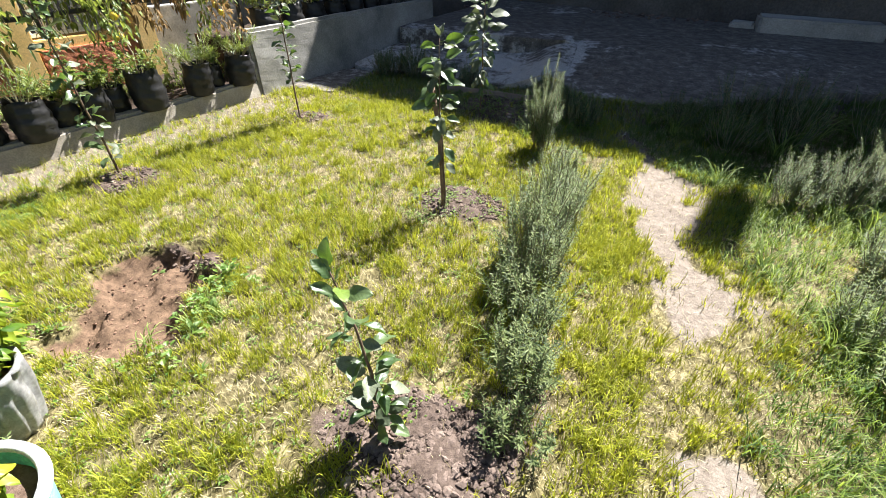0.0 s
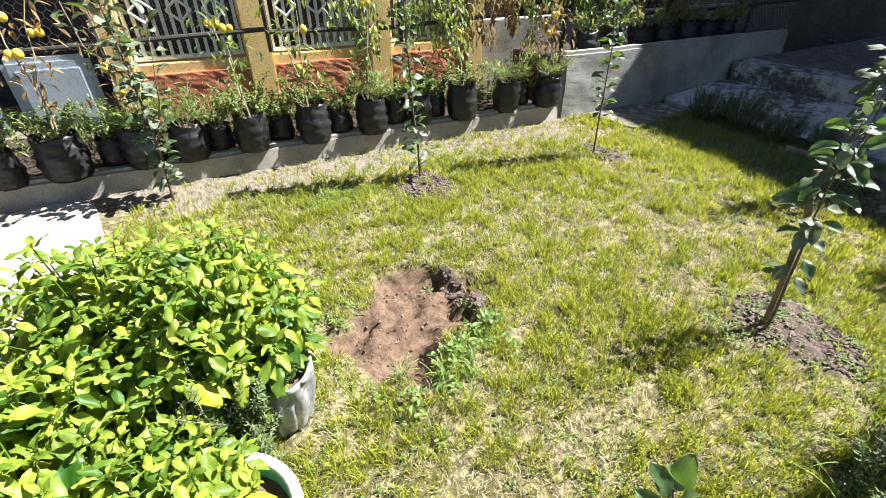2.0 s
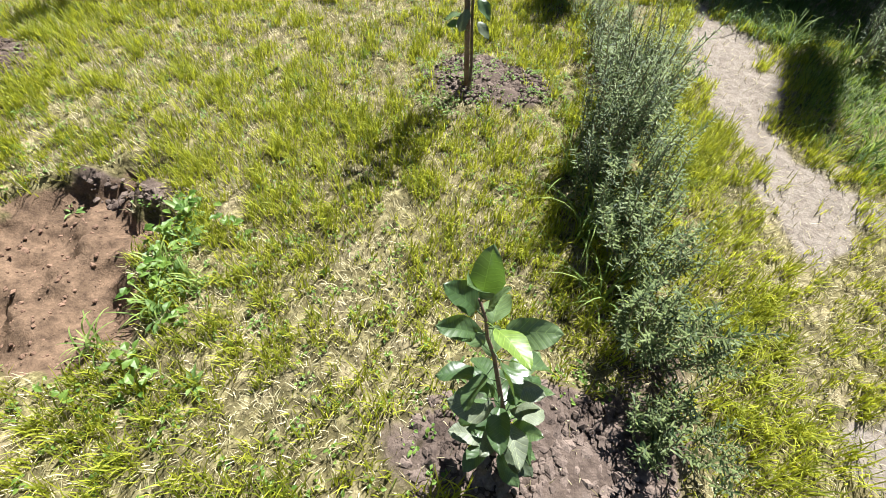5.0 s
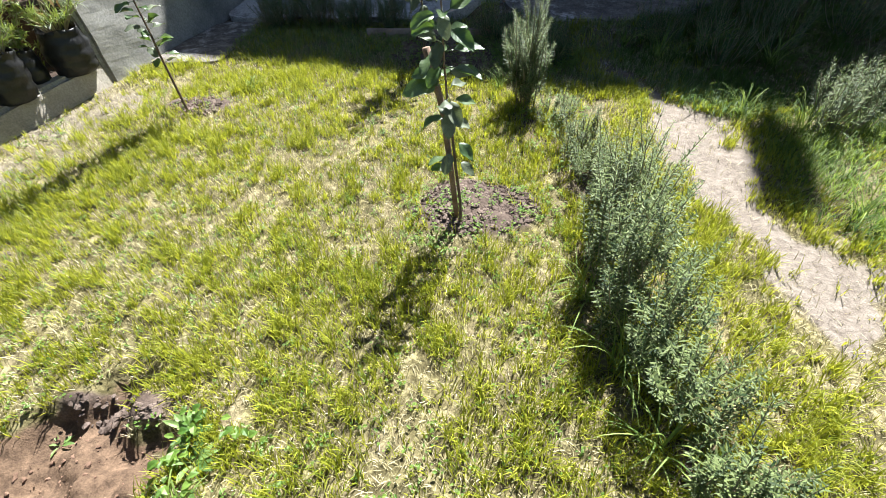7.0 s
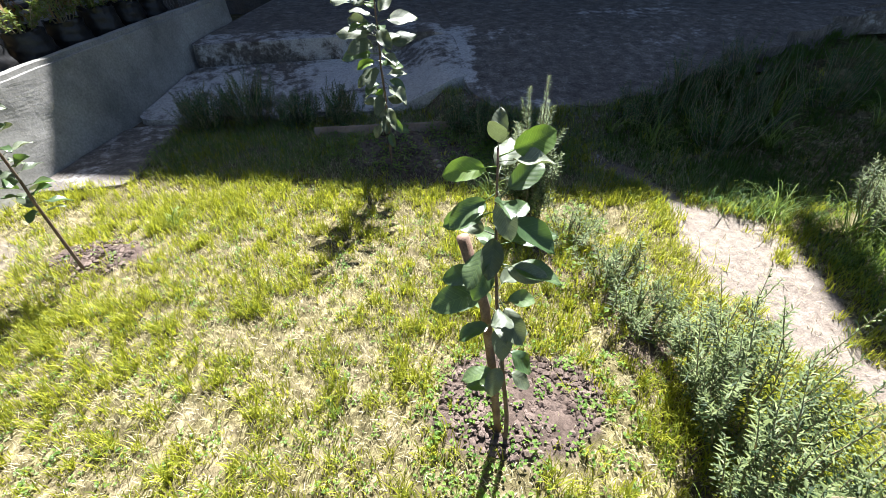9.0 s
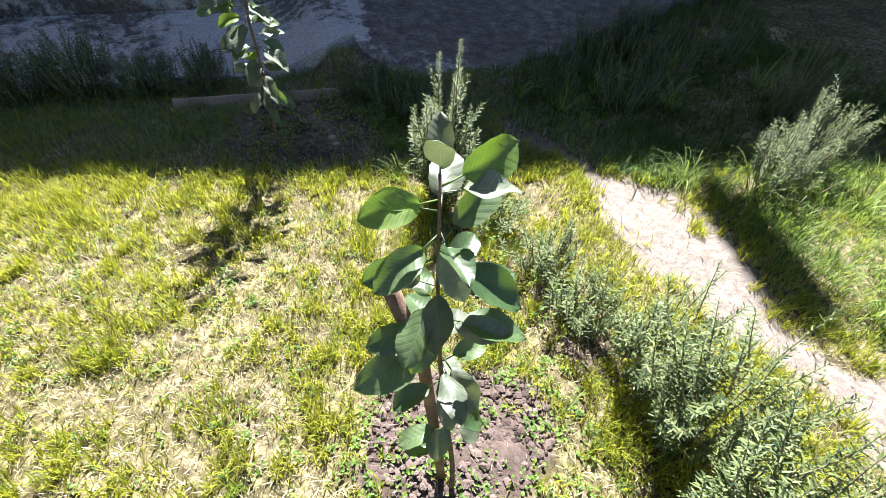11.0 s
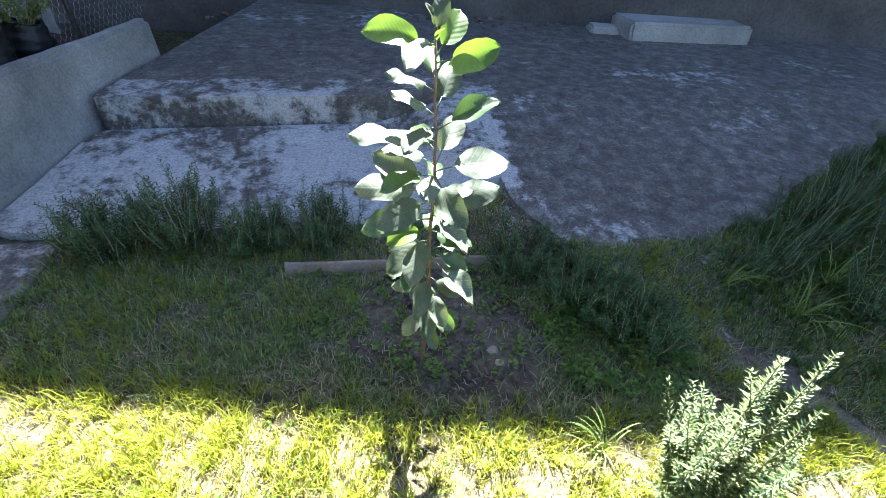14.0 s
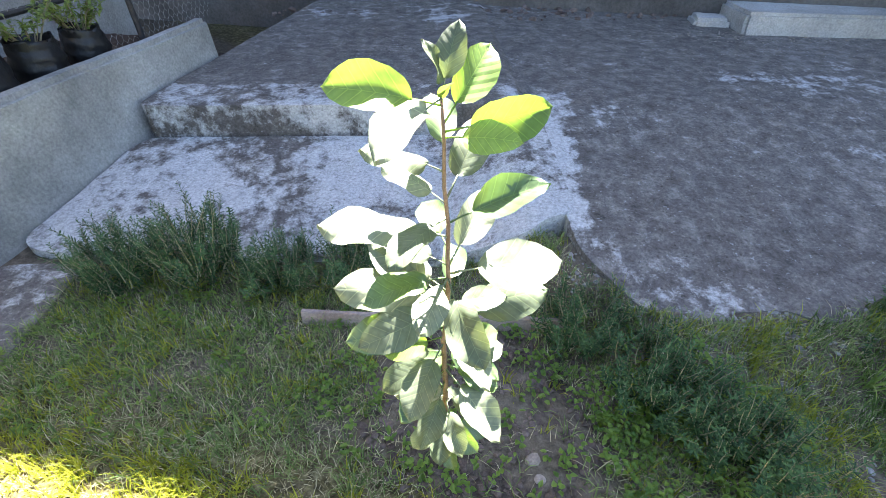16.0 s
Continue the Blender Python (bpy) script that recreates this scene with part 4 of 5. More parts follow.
staked = sapling(TREES["staked"], ((0, 0, -0.02), (0.0, 0.02, 0.15), (-0.035, 0.04, 0.5), (-0.055, 0.05, 0.75), (-0.06, 0.06, 1.04)), 0.0085, crown, "young apple sapling tied to a weathered wooden stake", M_BARK, 2, (), 0.5, 24)


def stake():
    st = thing("wooden_stake", (-0.01, 2.47, 0.0), "short weathered round stake beside the sapling", "stake")
    pts = [Vector((0.0, 0.0, -0.05)), Vector((-0.03, 0.02, 0.3)), Vector((-0.06, 0.035, 0.58)), Vector((-0.115, 0.06, 0.8))]
    v, f = tube(pts, [0.012, 0.013, 0.014, 0.016], 9)
    put_under("shaft", mesh_from("shaft", v, f, M_STAKE, True), st)


stake()
# sapling near the wall's end, sapling near the kerb, sapling behind the basil
sapling(TREES["corner"], ((0, 0, -0.03), (-0.03, 0.02, 0.4), (-0.05, 0.03, 0.8), (-0.09, 0.06, 1.7)), 0.009, spiral(76, 0.34, 1.68, 0.13, 0.125, (0, 1, 0, 1), 13), "slender young apple sapling with narrow leaves", M_BARK, 3)
sapling(TREES["kerb"], ((0, 0, -0.04), (-0.05, 0.0, 0.35), (-0.08, -0.02, 0.7), (-0.2, 0, 1.7)), 0.010, spiral(100, 0.14, 1.68, 0.12, 0.125, (0, 1, 0), 17), "leaning young apple sapling with silvery leaves", M_BARK, 4)
sapling((-3.2, 0.45), ((0, 0, -0.04), (-0.04, 0.04, 0.4), (-0.1, 0.03, 0.8), (-0.28, 0.0, 1.8)), 0.011, spiral(130, 0.12, 1.78, 0.135, 0.13, (0, 1, 1), 23), "tall branching apple sapling with many leaves near the kerb", M_BARK, 5,
        ((((-0.04, 0.04, 0.4), (0.08, 0.12, 0.7), (0.12, 0.2, 1.2)), spiral(26, 0.45, 1.18, 0.12, 0.11, (0, 1, 1), 24)),
         (((-0.08, 0.03, 0.55), (-0.3, 0.05, 0.85), (-0.42, 0.0, 1.35)), spiral(26, 0.6, 1.33, 0.12, 0.11, (0, 1, 1), 25)),
         (((-0.1, 0.03, 0.8), (-0.02, -0.15, 1.05), (0.0, -0.2, 1.5)), spiral(22, 0.85, 1.48, 0.12, 0.11, (0, 1, 1), 26))))
# sapling at the edge of the house's shade
crown = [(1.24, 180, 12, 0.18, 2), (1.25, 238, -12, 0.16, 1), (1.25, 50, 72, 0.11, 1), (1.25, 200, 70, 0.09, 1), (1.24, 290, 60, 0.06, 2), (1.21, 42, 32, 0.16, 2), (1.20, 2, 14, 0.165, 2), (1.19, 335, 8, 0.12, 2),
         (1.13, 205, 28, 0.15, 1), (1.15, 100, 25, 0.14, 0), (1.08, 55, 34, 0.17, 1), (1.07, 160, 20, 0.14, 1), (1.04, 228, -4, 0.16, 1), (1.03, 6, 20, 0.20, 0), (1.0, 182, 8, 0.22, 1), (0.97, 110, 15, 0.15, 0),
         (0.93, 50, 34, 0.18, 1), (0.93, 170, 16, 0.16, 1), (0.91, 2, 10, 0.22, 1), (0.90, 200, 0, 0.18, 0), (0.90, 285, -24, 0.19, 1), (0.85, 90, 8, 0.15, 0), (0.84, 177, 4, 0.25, 1), (0.84, 152, 22, 0.22, 1), (0.82, 217, -8, 0.21, 1),
         (0.80, 4, 4, 0.22, 1), (0.77, 300, -26, 0.17, 1), (0.75, 187, -4, 0.21, 0), (0.72, 182, -14, 0.15, 2), (0.70, 20, -10, 0.17, 0), (0.70, 232, -22, 0.20, 1), (0.67, 80, 0, 0.15, 0), (0.66, 200, -18, 0.18, 1), (0.62, 358, -28, 0.17, 0),
         (0.60, 310, -28, 0.21, 1), (0.56, 160, -20, 0.16, 1), (0.55, 250, -42, 0.18, 1), (0.50, 120, -10, 0.15, 0), (0.47, 285, -48, 0.17, 1), (0.42, 258, -52, 0.17, 1), (0.40, 322, -48, 0.15, 0), (0.36, 205, -50, 0.14, 1), (0.30, 290, -55, 0.13, 0)]
crown += spiral(16, 0.32, 0.9, 0.14, 0.15, (1, 0, 1), 29, (-40, 10))
sapling(TREES["shade"], ((0, 0, -0.03), (0.01, -0.03, 0.3), (0.0, -0.05, 0.7), (0.005, -0.06, 0.95), (-0.012, -0.07, 1.26)), 0.009, crown, "young apple sapling with large pale felted leaves", M_BARK, 6, (), 0.5, 34)


# ---- rosemary ----
def rosemary(place, height, spread, shoots, seed, label="bushy grey-green rosemary bush", mat=None, upright=0.5):
    rnd = random.Random(seed)
    bush = thing("rosemary_bush", (place[0], place[1], 0.0), label, "rosemary", "rosemary bushes")
    wood, leaves = Soup(), Soup()

    gap, wide = (0.0032, 0.0026) if upright > 0.9 else (0.0052, 0.0026)

    def twig(root, mid, tip, thick):
        pts = [root.lerp(mid, t).lerp(mid.lerp(tip, t), t) for t in (0, 0.25, 0.5, 0.75, 1)]
        v, f = tube(pts, [thick, thick * 0.85, thick * 0.7, thick * 0.5, thick * 0.25], 4)
        wood.add(v, f)
        n = int((tip - root).length / gap)
        for i in range(n):
            t = 0.1 + 0.9 * i / n
            q = t * 4
            j = min(3, int(q))
            p = pts[j].lerp(pts[j + 1], q - j)
            axis = (pts[j + 1] - pts[j]).normalized()
            a = i * 2.4 + rnd.uniform(-0.5, 0.5)
            s1 = axis.cross(Vector((0.3, 0.8, 0.1))).normalized()
            s2 = axis.cross(s1)
            d = (s1 * math.cos(a) + s2 * math.sin(a)) * (1.4 - 0.4 * t) + axis * rnd.uniform(0.15, 0.85)
            d.normalize()
            ln = rnd.uniform(0.022, 0.04) * (1.1 - 0.65 * t * t) * (1.1 if upright > 0.9 else 1.0)
            w = axis.cross(d).normalized() * wide
            leaves.add([p - w * 0.7, p + w * 0.7, p + d * ln * 0.6 + w - axis * 0.0006, p + d * ln, p + d * ln * 0.6 - w - axis * 0.0006], [(0, 1, 2, 3, 4)])

    for k in range(shoots):
        az, out = rnd.uniform(0, 2 * math.pi), spread * math.sqrt(rnd.random())
        top = height * rnd.uniform(0.62, 1.0) * (1 - 0.4 * (out / spread) ** 2) * (0.68 if upright > 0.9 else 1.0)
        root = Vector((out * 0.35 * math.cos(az), out * 0.35 * math.sin(az), -0.01))
        tip = Vector((out * math.cos(az), out * math.sin(az), top))
        if upright > 0.9 and k < 7:
            az, out = k * 2.4, spread * math.sqrt((k + 0.4) / 7)
            root = Vector((out * 0.55 * math.cos(az), out * 0.55 * math.sin(az), -0.01))
            tip = Vector((out * 0.95 * math.cos(az) + rnd.gauss(0, 0.02), out * 0.9 * math.sin(az), height * (0.98 - 0.05 * k) * (1 - 0.12 * (out / spread) ** 2)))
            twig(root, root.lerp(tip, 0.5) - Vector((0, 0, 0.03)), tip, 0.005)
            fork = root.lerp(tip, rnd.uniform(0.25, 0.5))
            twig(fork, fork.lerp(tip, 0.4) + Vector((rnd.gauss(0, 0.05), rnd.gauss(0, 0.05), 0)), fork.lerp(tip, 0.8) + Vector((rnd.gauss(0, 0.07), rnd.gauss(0, 0.07), 0.0)), 0.003)
            continue
        mid = root.lerp(tip, 0.5) + Vector((math.cos(az), math.sin(az), -0.2)) * out * 0.3
        if k % 2 == 0:
            twig(root, mid, tip, 0.004)
        for side in range(2):
            t = rnd.uniform(0.25, 0.85)
            r2 = root.lerp(mid, t).lerp(mid.lerp(tip, t), t) + Vector((rnd.gauss(0, 0.02), rnd.gauss(0, 0.02), 0))
            ln = rnd.uniform(0.10, 0.24) * (0.5 + height)
            lean = Vector((math.cos(az) * 0.2 + rnd.gauss(0, 0.18), math.sin(az) * 0.2 + rnd.gauss(0, 0.18), 0.9)).normalized()
            t2 = r2 + lean * ln
            twig(r2, r2.lerp(t2, 0.5) + Vector((rnd.gauss(0, 0.008), rnd.gauss(0, 0.008), 0)), t2, 0.0025)
    tagged(put_under("wood", wood.mesh("wood", M_TWIG), bush), kind="stuff")
    tagged(put_under("foliage", leaves.mesh("foliage", mat or M_ROSEMARY), bush), kind="stuff")
    return bush


ROW = ((0.80, 0.98, 0.22, 0.16, 16), (0.76, 1.22, 0.42, 0.16, 22), (0.70, 1.5, 0.38, 0.18, 26), (0.66, 1.78, 0.46, 0.20, 34), (0.64, 2.05, 0.62, 0.21, 36), (0.70, 2.32, 0.56, 0.19, 28),
       (0.74, 2.58, 0.44, 0.18, 26), (0.66, 2.85, 0.26, 0.16, 18), (0.66, 3.12, 0.22, 0.17, 18), (0.56, 3.45, 0.2, 0.14, 14))
for i, (x, y, h, r, n) in enumerate(ROW):
    rosemary((x, y), h, r * 0.86, n, 40 + i)
rosemary((0.42, 3.71), 0.8, 0.13, 26, 60, "upright rosemary bush catching the sun at the shade's edge", None, 1.0)
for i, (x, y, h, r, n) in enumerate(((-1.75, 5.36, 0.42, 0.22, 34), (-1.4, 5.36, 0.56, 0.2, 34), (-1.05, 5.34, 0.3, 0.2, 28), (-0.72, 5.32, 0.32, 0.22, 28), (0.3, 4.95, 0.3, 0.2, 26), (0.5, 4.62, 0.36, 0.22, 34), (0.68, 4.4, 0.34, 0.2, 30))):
    rosemary((x, y), h * 0.85, r, int(n * 1.5), 70 + i, "low green rosemary bush in the shade of the house", M_ROSEMARY_SHADED)
for i, (x, y, h, r, n) in enumerate(((2.15, 3.3, 0.42, 0.19, 30), (2.5, 3.4, 0.5, 0.2, 30), (2.5, 2.6, 0.36, 0.24, 34), (2.6, 2.15, 0.4, 0.24, 34), (2.9, 2.5, 0.4, 0.24, 34), (2.95, 3.95, 0.6, 0.25, 34), (2.2, 2.05, 0.36, 0.2, 28), (2.25, 1.65, 0.34, 0.2, 26))):
    rosemary((x, y), h, r, n, 90 + i, "bushy rosemary among the long grass past the path", None, 0.7)


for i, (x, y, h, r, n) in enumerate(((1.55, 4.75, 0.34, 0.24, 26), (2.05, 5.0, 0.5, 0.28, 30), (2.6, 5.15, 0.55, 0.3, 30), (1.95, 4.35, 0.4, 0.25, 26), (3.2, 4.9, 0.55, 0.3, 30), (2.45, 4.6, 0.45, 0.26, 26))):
    rosemary((x, y), h, r, n, 110 + i, "dark green bushy herb in the shade past the path", M_ROSEMARY_SHADED, 0.4)


# ---- soil clods, stones, board ----
def clods(name, cx, cy, rx, ry, n, seed, mat, label, lo=0.005, hi=0.017, level=None):
    rnd = random.Random(seed)
    soup = Soup()
    bm = bmesh.new()
    bmesh.ops.create_icosphere(bm, subdivisions=1, radius=1)
    base, faces = [v.co.copy() for v in bm.verts], [[v.index for v in f.verts] for f in bm.faces]
    bm.free()
    for k in range(n):
        a, r = rnd.uniform(0, 6.283), math.sqrt(rnd.random())
        x, y = cx + rx * r * math.cos(a), cy + ry * r * math.sin(a)
        s = lo + (hi - lo) * rnd.random() ** 3
        z = float(ground_z(np.array(x), np.array(y))) if level is None else float(level(y))
        seed_v = Vector((k * 1.7, seed, 0))
        sc = Vector((rnd.uniform(0.8, 1.4), rnd.uniform(0.8, 1.4), rnd.uniform(0.5, 0.9)))
        soup.add([Vector((v.x * sc.x, v.y * sc.y, v.z * sc.z)) * s * (1 + 0.6 * noise.noise(v * 1.9 + seed_v) + 0.5 * noise.noise(v * 4.3 + seed_v)) + Vector((x, y, z + s * 0.2)) for v in base], faces)
    tagged(new(name, soup.mesh(name, mat)), label, "soil", "", "stuff")


for i, (cx, cy, rx, ry) in enumerate(SOILS):
    clods("soil_clods", cx, cy, rx * 1.1, ry * 1.1, (1500, 800, 380, 380, 1400, 160)[i], 200 + i, M_CLOD, "crumbly dark clods of freshly turned soil")
clods("pit_clods", -1.14, 1.13, 0.33, 0.4, 600, 210, surface("red_earth_clod", [(0.3, (0.09, 0.055, 0.038)), (0.7, (0.27, 0.17, 0.12))], 9, 150, 0.95, 0.1, 0.006), "reddish crumbs of dug earth", 0.0015, 0.009)


def stone(x, y, r, seed):
    rnd = random.Random(seed)
    bm = bmesh.new()
    bmesh.ops.create_icosphere(bm, subdivisions=2, radius=r)
    for v in bm.verts:
        v.co = Vector((v.co.x * 1.2, v.co.y, v.co.z * 0.7)) * (1 + 0.3 * noise.noise(v.co / r * 0.9 + Vector((seed, 0, 0))))
    ob = part("stone", bm, M_STONE)
    ob.matrix_world = pose(x, y, float(ground_z(np.array(x), np.array(y))) + r * 0.35, 0, 0, rnd.uniform(0, 360))
    tagged(ob, "small pale angular stone lying in the soil", "stone", "stones in the soil")


for i, (x, y, r) in enumerate(((-0.01, 4.42, 0.022), (0.0, 4.36, 0.016), (-0.33, 4.2, 0.014), (-1.15, 4.85, 0.02), (-0.72, 4.66, 0.012), (0.28, 0.66, 0.018), (0.75, 4.4, 0.014))):
    stone(x, y, r, 300 + i)


def board():
    bm = bmesh.new()
    box(bm, (1.12, 0.024, 0.075), pose(-0.325, 5.03, 0.034, -6, 0, -5), 0.004)
    bmesh.ops.subdivide_edges(bm, edges=[e for e in bm.edges if e.calc_length() > 0.5], cuts=12)
    for v in bm.verts:
        v.co += Vector((0, 0.01 * math.sin(2.2 * v.co.x), 0.006 * fbm(v.co.x, v.co.z, 6)))
    tagged(part("edging_board", bm, M_BOARD), "weathered wooden plank edging the lawn before the rosemary", "board")


board()


def patio_block():
    bm = bmesh.new()
    box(bm, (1.5, 0.95, 0.3), pose(3.55, 8.72, 0.42, 0, 0, -6), 0.03)
    bmesh.ops.subdivide_edges(bm, edges=[e for e in bm.edges if e.calc_length() > 0.2], cuts=8, use_grid_fill=True)
    for v in bm.verts:
        v.co += Vector((fbm(v.co.y, v.co.z, 4, 1), fbm(v.co.x, v.co.z, 4, 2), 0.4 * fbm(v.co.x, v.co.y, 4, 3))) * 0.015
    tagged(part("concrete_block", bm, M_WALLC), "pale concrete doorstep block on the dark patio", "block")
    bm = bmesh.new()
    box(bm, (0.34, 0.3, 0.2), pose(2.62, 8.75, 0.36, 0, 0, -14), 0.03)
    bmesh.ops.subdivide_edges(bm, edges=[e for e in bm.edges if e.calc_length() > 0.1], cuts=4, use_grid_fill=True)
    for v in bm.verts:
        v.co += Vector((fbm(v.co.y, v.co.z, 7, 1), fbm(v.co.x, v.co.z, 7, 2), fbm(v.co.x, v.co.y, 7, 3))) * 0.02
    tagged(part("concrete_block", bm, M_WALLC), "small worn concrete block beside the doorstep", "block")
    bm = bmesh.new()
    box(bm, (4.0, 1.0, 0.24), pose(4.6, 7.05, 0.2, 0, 0, -4), 0.03)
    tagged(part("patio_step", bm, M_PATIO), "low dark concrete step beside the patio", "step", "", "structure")


patio_block()


# ---- planted bags along the kerb ----
def bag_mesh(r, h, mat, seed, lean=0.0, crumple=1.0):
    rnd = random.Random(seed)
    verts, faces = [], []
    sides, rows = (56 if crumple > 2 else 28), 14
    for j in range(rows + 1):
        t = j / rows
        for k in range(sides):
            a = 2 * math.pi * k / sides
            rr = r * (0.86 + 0.14 * math.sin(math.pi * min(1, t * 1.15))) * (1 + 0.07 * crumple * noise.noise(Vector((4 * math.cos(a), 4 * math.sin(a), 4 * t + seed))))
            rr *= 1 + 0.022 * crumple * math.sin(24 * t + 2 * a + seed) + 0.014 * crumple * math.sin(11 * a + 6 * t) * (1 if crumple < 2 else 1.6 * noise.noise(Vector((2 * a, seed, 0))) + 0.6)
            if crumple > 2:
                rr = r * (0.8 + 0.2 * min(1, t * 1.6))
                rr *= 1 - 0.17 * max(0.0, 1 - 7 * abs(noise.noise(Vector((1.9 * math.cos(a), 1.9 * math.sin(a), seed + 0.9 * t))))) + 0.03 * math.sin(4 * a + seed)
            top = h * t + (0.016 * math.sin(3 * a + seed) if j == rows else 0)
            verts.append((rr * math.cos(a) + lean * t * h, rr * math.sin(a), top))
    o = len(verts)
    for k in range(sides):
        a = 2 * math.pi * k / sides
        verts.append((r * 0.86 * math.cos(a) + lean * h, r * 0.86 * math.sin(a), h * 0.99))
    for k in range(sides):
        a = 2 * math.pi * k / sides
        verts.append((r * 0.82 * math.cos(a) + lean * h * 0.8, r * 0.82 * math.sin(a), h * 0.82))
    for j in range(rows + 2):
        for k in range(sides):
            q, s = j * sides + k, j * sides + (k + 1) % sides
            faces.append((q, s, s + sides, q + sides))
    faces.append(tuple(range(sides))[::-1])
    return mesh_from("bag", verts, faces, mat, True)


def disc_mesh(name, r, z, mat, x=0.0):
    verts = [(x, 0, z + 0.01)] + [(x + r * math.cos(a), r * math.sin(a), z) for a in [2 * math.pi * k / 16 for k in range(16)]]
    return mesh_from(name, verts, [(0, k + 1, (k + 1) % 16 + 1) for k in range(16)], mat)


def small_leaf(soup, p, d, ln, wd, fold=0.25):
    side = d.cross(Vector((0, 0, 1)))
    side = side.normalized() if side.length > 0.05 else Vector((1, 0, 0))
    up = side.cross(d).normalized()
    a, b = p + d * ln * 0.4, p + d * ln * 0.75 - up * ln * 0.05
    soup.add([p, a + side * wd * 0.5 + up * wd * fold, a - side * wd * 0.5 + up * wd * fold, a, b + side * wd * 0.36 + up * wd * fold * 0.6 - up * ln * 0.03, b - side * wd * 0.36 + up * wd * fold * 0.6 - up * ln * 0.03, b,
              p + d * ln - up * ln * 0.16], [(0, 3, 1), (0, 2, 3), (3, 6, 4, 1), (2, 5, 6, 3), (6, 7, 4), (5, 7, 6)])


def planted_bag(s, off, r, h, seed, z=0.15, tall=False, grassy=False, mat=None, label=""):
    rnd = random.Random(seed)
    p = on_line(s, off, z)
    pot = thing("planter_bag", p, label or ("black plastic grow bag with a tall fruiting plant" if tall else "black plastic grow bag with a bushy green plant"), "planter bag", "grow bags along the kerb")
    lean = rnd.uniform(-0.12, 0.12)
    put_under("bag", bag_mesh(r, h, mat or M_BAG, seed, lean, 1.7), pot)
    put_under("soil", disc_mesh("soil", r * 0.83, h * 0.84, M_SOIL, lean * h * 0.8), pot)
    stems, leaves = Soup(), Soup()
    top = Vector((lean * h, 0, h * 0.84))
    for k in range(rnd.randint(16, 24)):
        az, up = rnd.uniform(0, 6.283), rnd.uniform(0.10, 0.28)
        tip = top + Vector((math.cos(az) * r * 1.6, math.sin(az) * r * 1.6, up * 1.15)) * rnd.uniform(0.6, 1.1)
        root = top + Vector((math.cos(az), math.sin(az), 0)) * r * 0.3
        v, f = tube([root, root.lerp(tip, 0.5) + Vector((0, 0, 0.03)), tip], [0.003, 0.0025, 0.001], 4)
        stems.add(v, f)
        for i in range(rnd.randint(18, 26)):
            t = rnd.uniform(0.2, 1)
            q = root.lerp(tip, t) + Vector((0, 0, 0.03 * math.sin(math.pi * t)))
            d = Vector((rnd.gauss(0, 1), rnd.gauss(0, 1), rnd.gauss(0.3, 0.6))).normalized()
            if grassy:
                small_leaf(leaves, q, (d + Vector((0, 0, 0.8))).normalized(), rnd.uniform(0.06, 0.11), 0.007)
            else:
                small_leaf(leaves, q, d, rnd.uniform(0.025, 0.05), rnd.uniform(0.012, 0.024))
    tagged(put_under("foliage", leaves.mesh("foliage", M_SHRUB), pot), kind="stuff")
    if tall:
        dry = Soup()
        for k in range(2 if tall is True else tall):
            lx, ly, hz = rnd.uniform(-0.14, 0.14), rnd.uniform(0.05, 0.45), rnd.uniform(0.75, 1.05)
            tip = top + BACK * ly + ALONG * lx + Vector((0, 0, hz))
            pts = [top.lerp(tip, t) + Vector((rnd.uniform(-0.03, 0.03), rnd.uniform(-0.03, 0.03), 0)) for t in (0, 0.2, 0.4, 0.6, 0.8, 1)]
            v, f = tube(pts, [0.006, 0.0055, 0.005, 0.004, 0.003, 0.002], 5)
            stems.add(v, f)
            for i in range(42 if s < 3 else 80):
                t = rnd.uniform(0.3, 1) * 5
                j = min(4, int(t))
                q = pts[j].lerp(pts[j + 1], t - j) + Vector((rnd.gauss(0, 0.1), rnd.gauss(0, 0.08), rnd.gauss(-0.02, 0.06)))
                d = Vector((rnd.gauss(0, 1), rnd.gauss(0, 1), rnd.gauss(-0.9, 0.5))).normalized()
                small_leaf(dry, q, d, rnd.uniform(0.05, 0.12), rnd.uniform(0.014, 0.036))
            bunch = None
            for i in range(rnd.randint(1, 3)):
                if bunch is None or i % 2 == 0:
                    bunch = pts[rnd.randint(2, 4)] + Vector((rnd.uniform(-0.06, 0.06), rnd.uniform(-0.06, 0.06), -0.05))
                q = bunch + ALONG * 0.048 * (i % 2)
                bm = bmesh.new()
                bmesh.ops.create_uvsphere(bm, u_segments=10, v_segments=8, radius=rnd.uniform(0.024, 0.031))
                for v in bm.verts:
                    v.co.z *= 1.15
                fruit = part("fruit", bm, M_FRUIT, pot, "ripe yellow fruit", True)
                fruit.location = q
        tagged(put_under("vine_foliage", dry.mesh("vine_foliage", M_DRYLEAF if seed % 2 else M_SHRUB), pot), kind="stuff")
    tagged(put_under("wood", stems.mesh("wood", M_TWIG), pot), kind="stuff")
    return pot


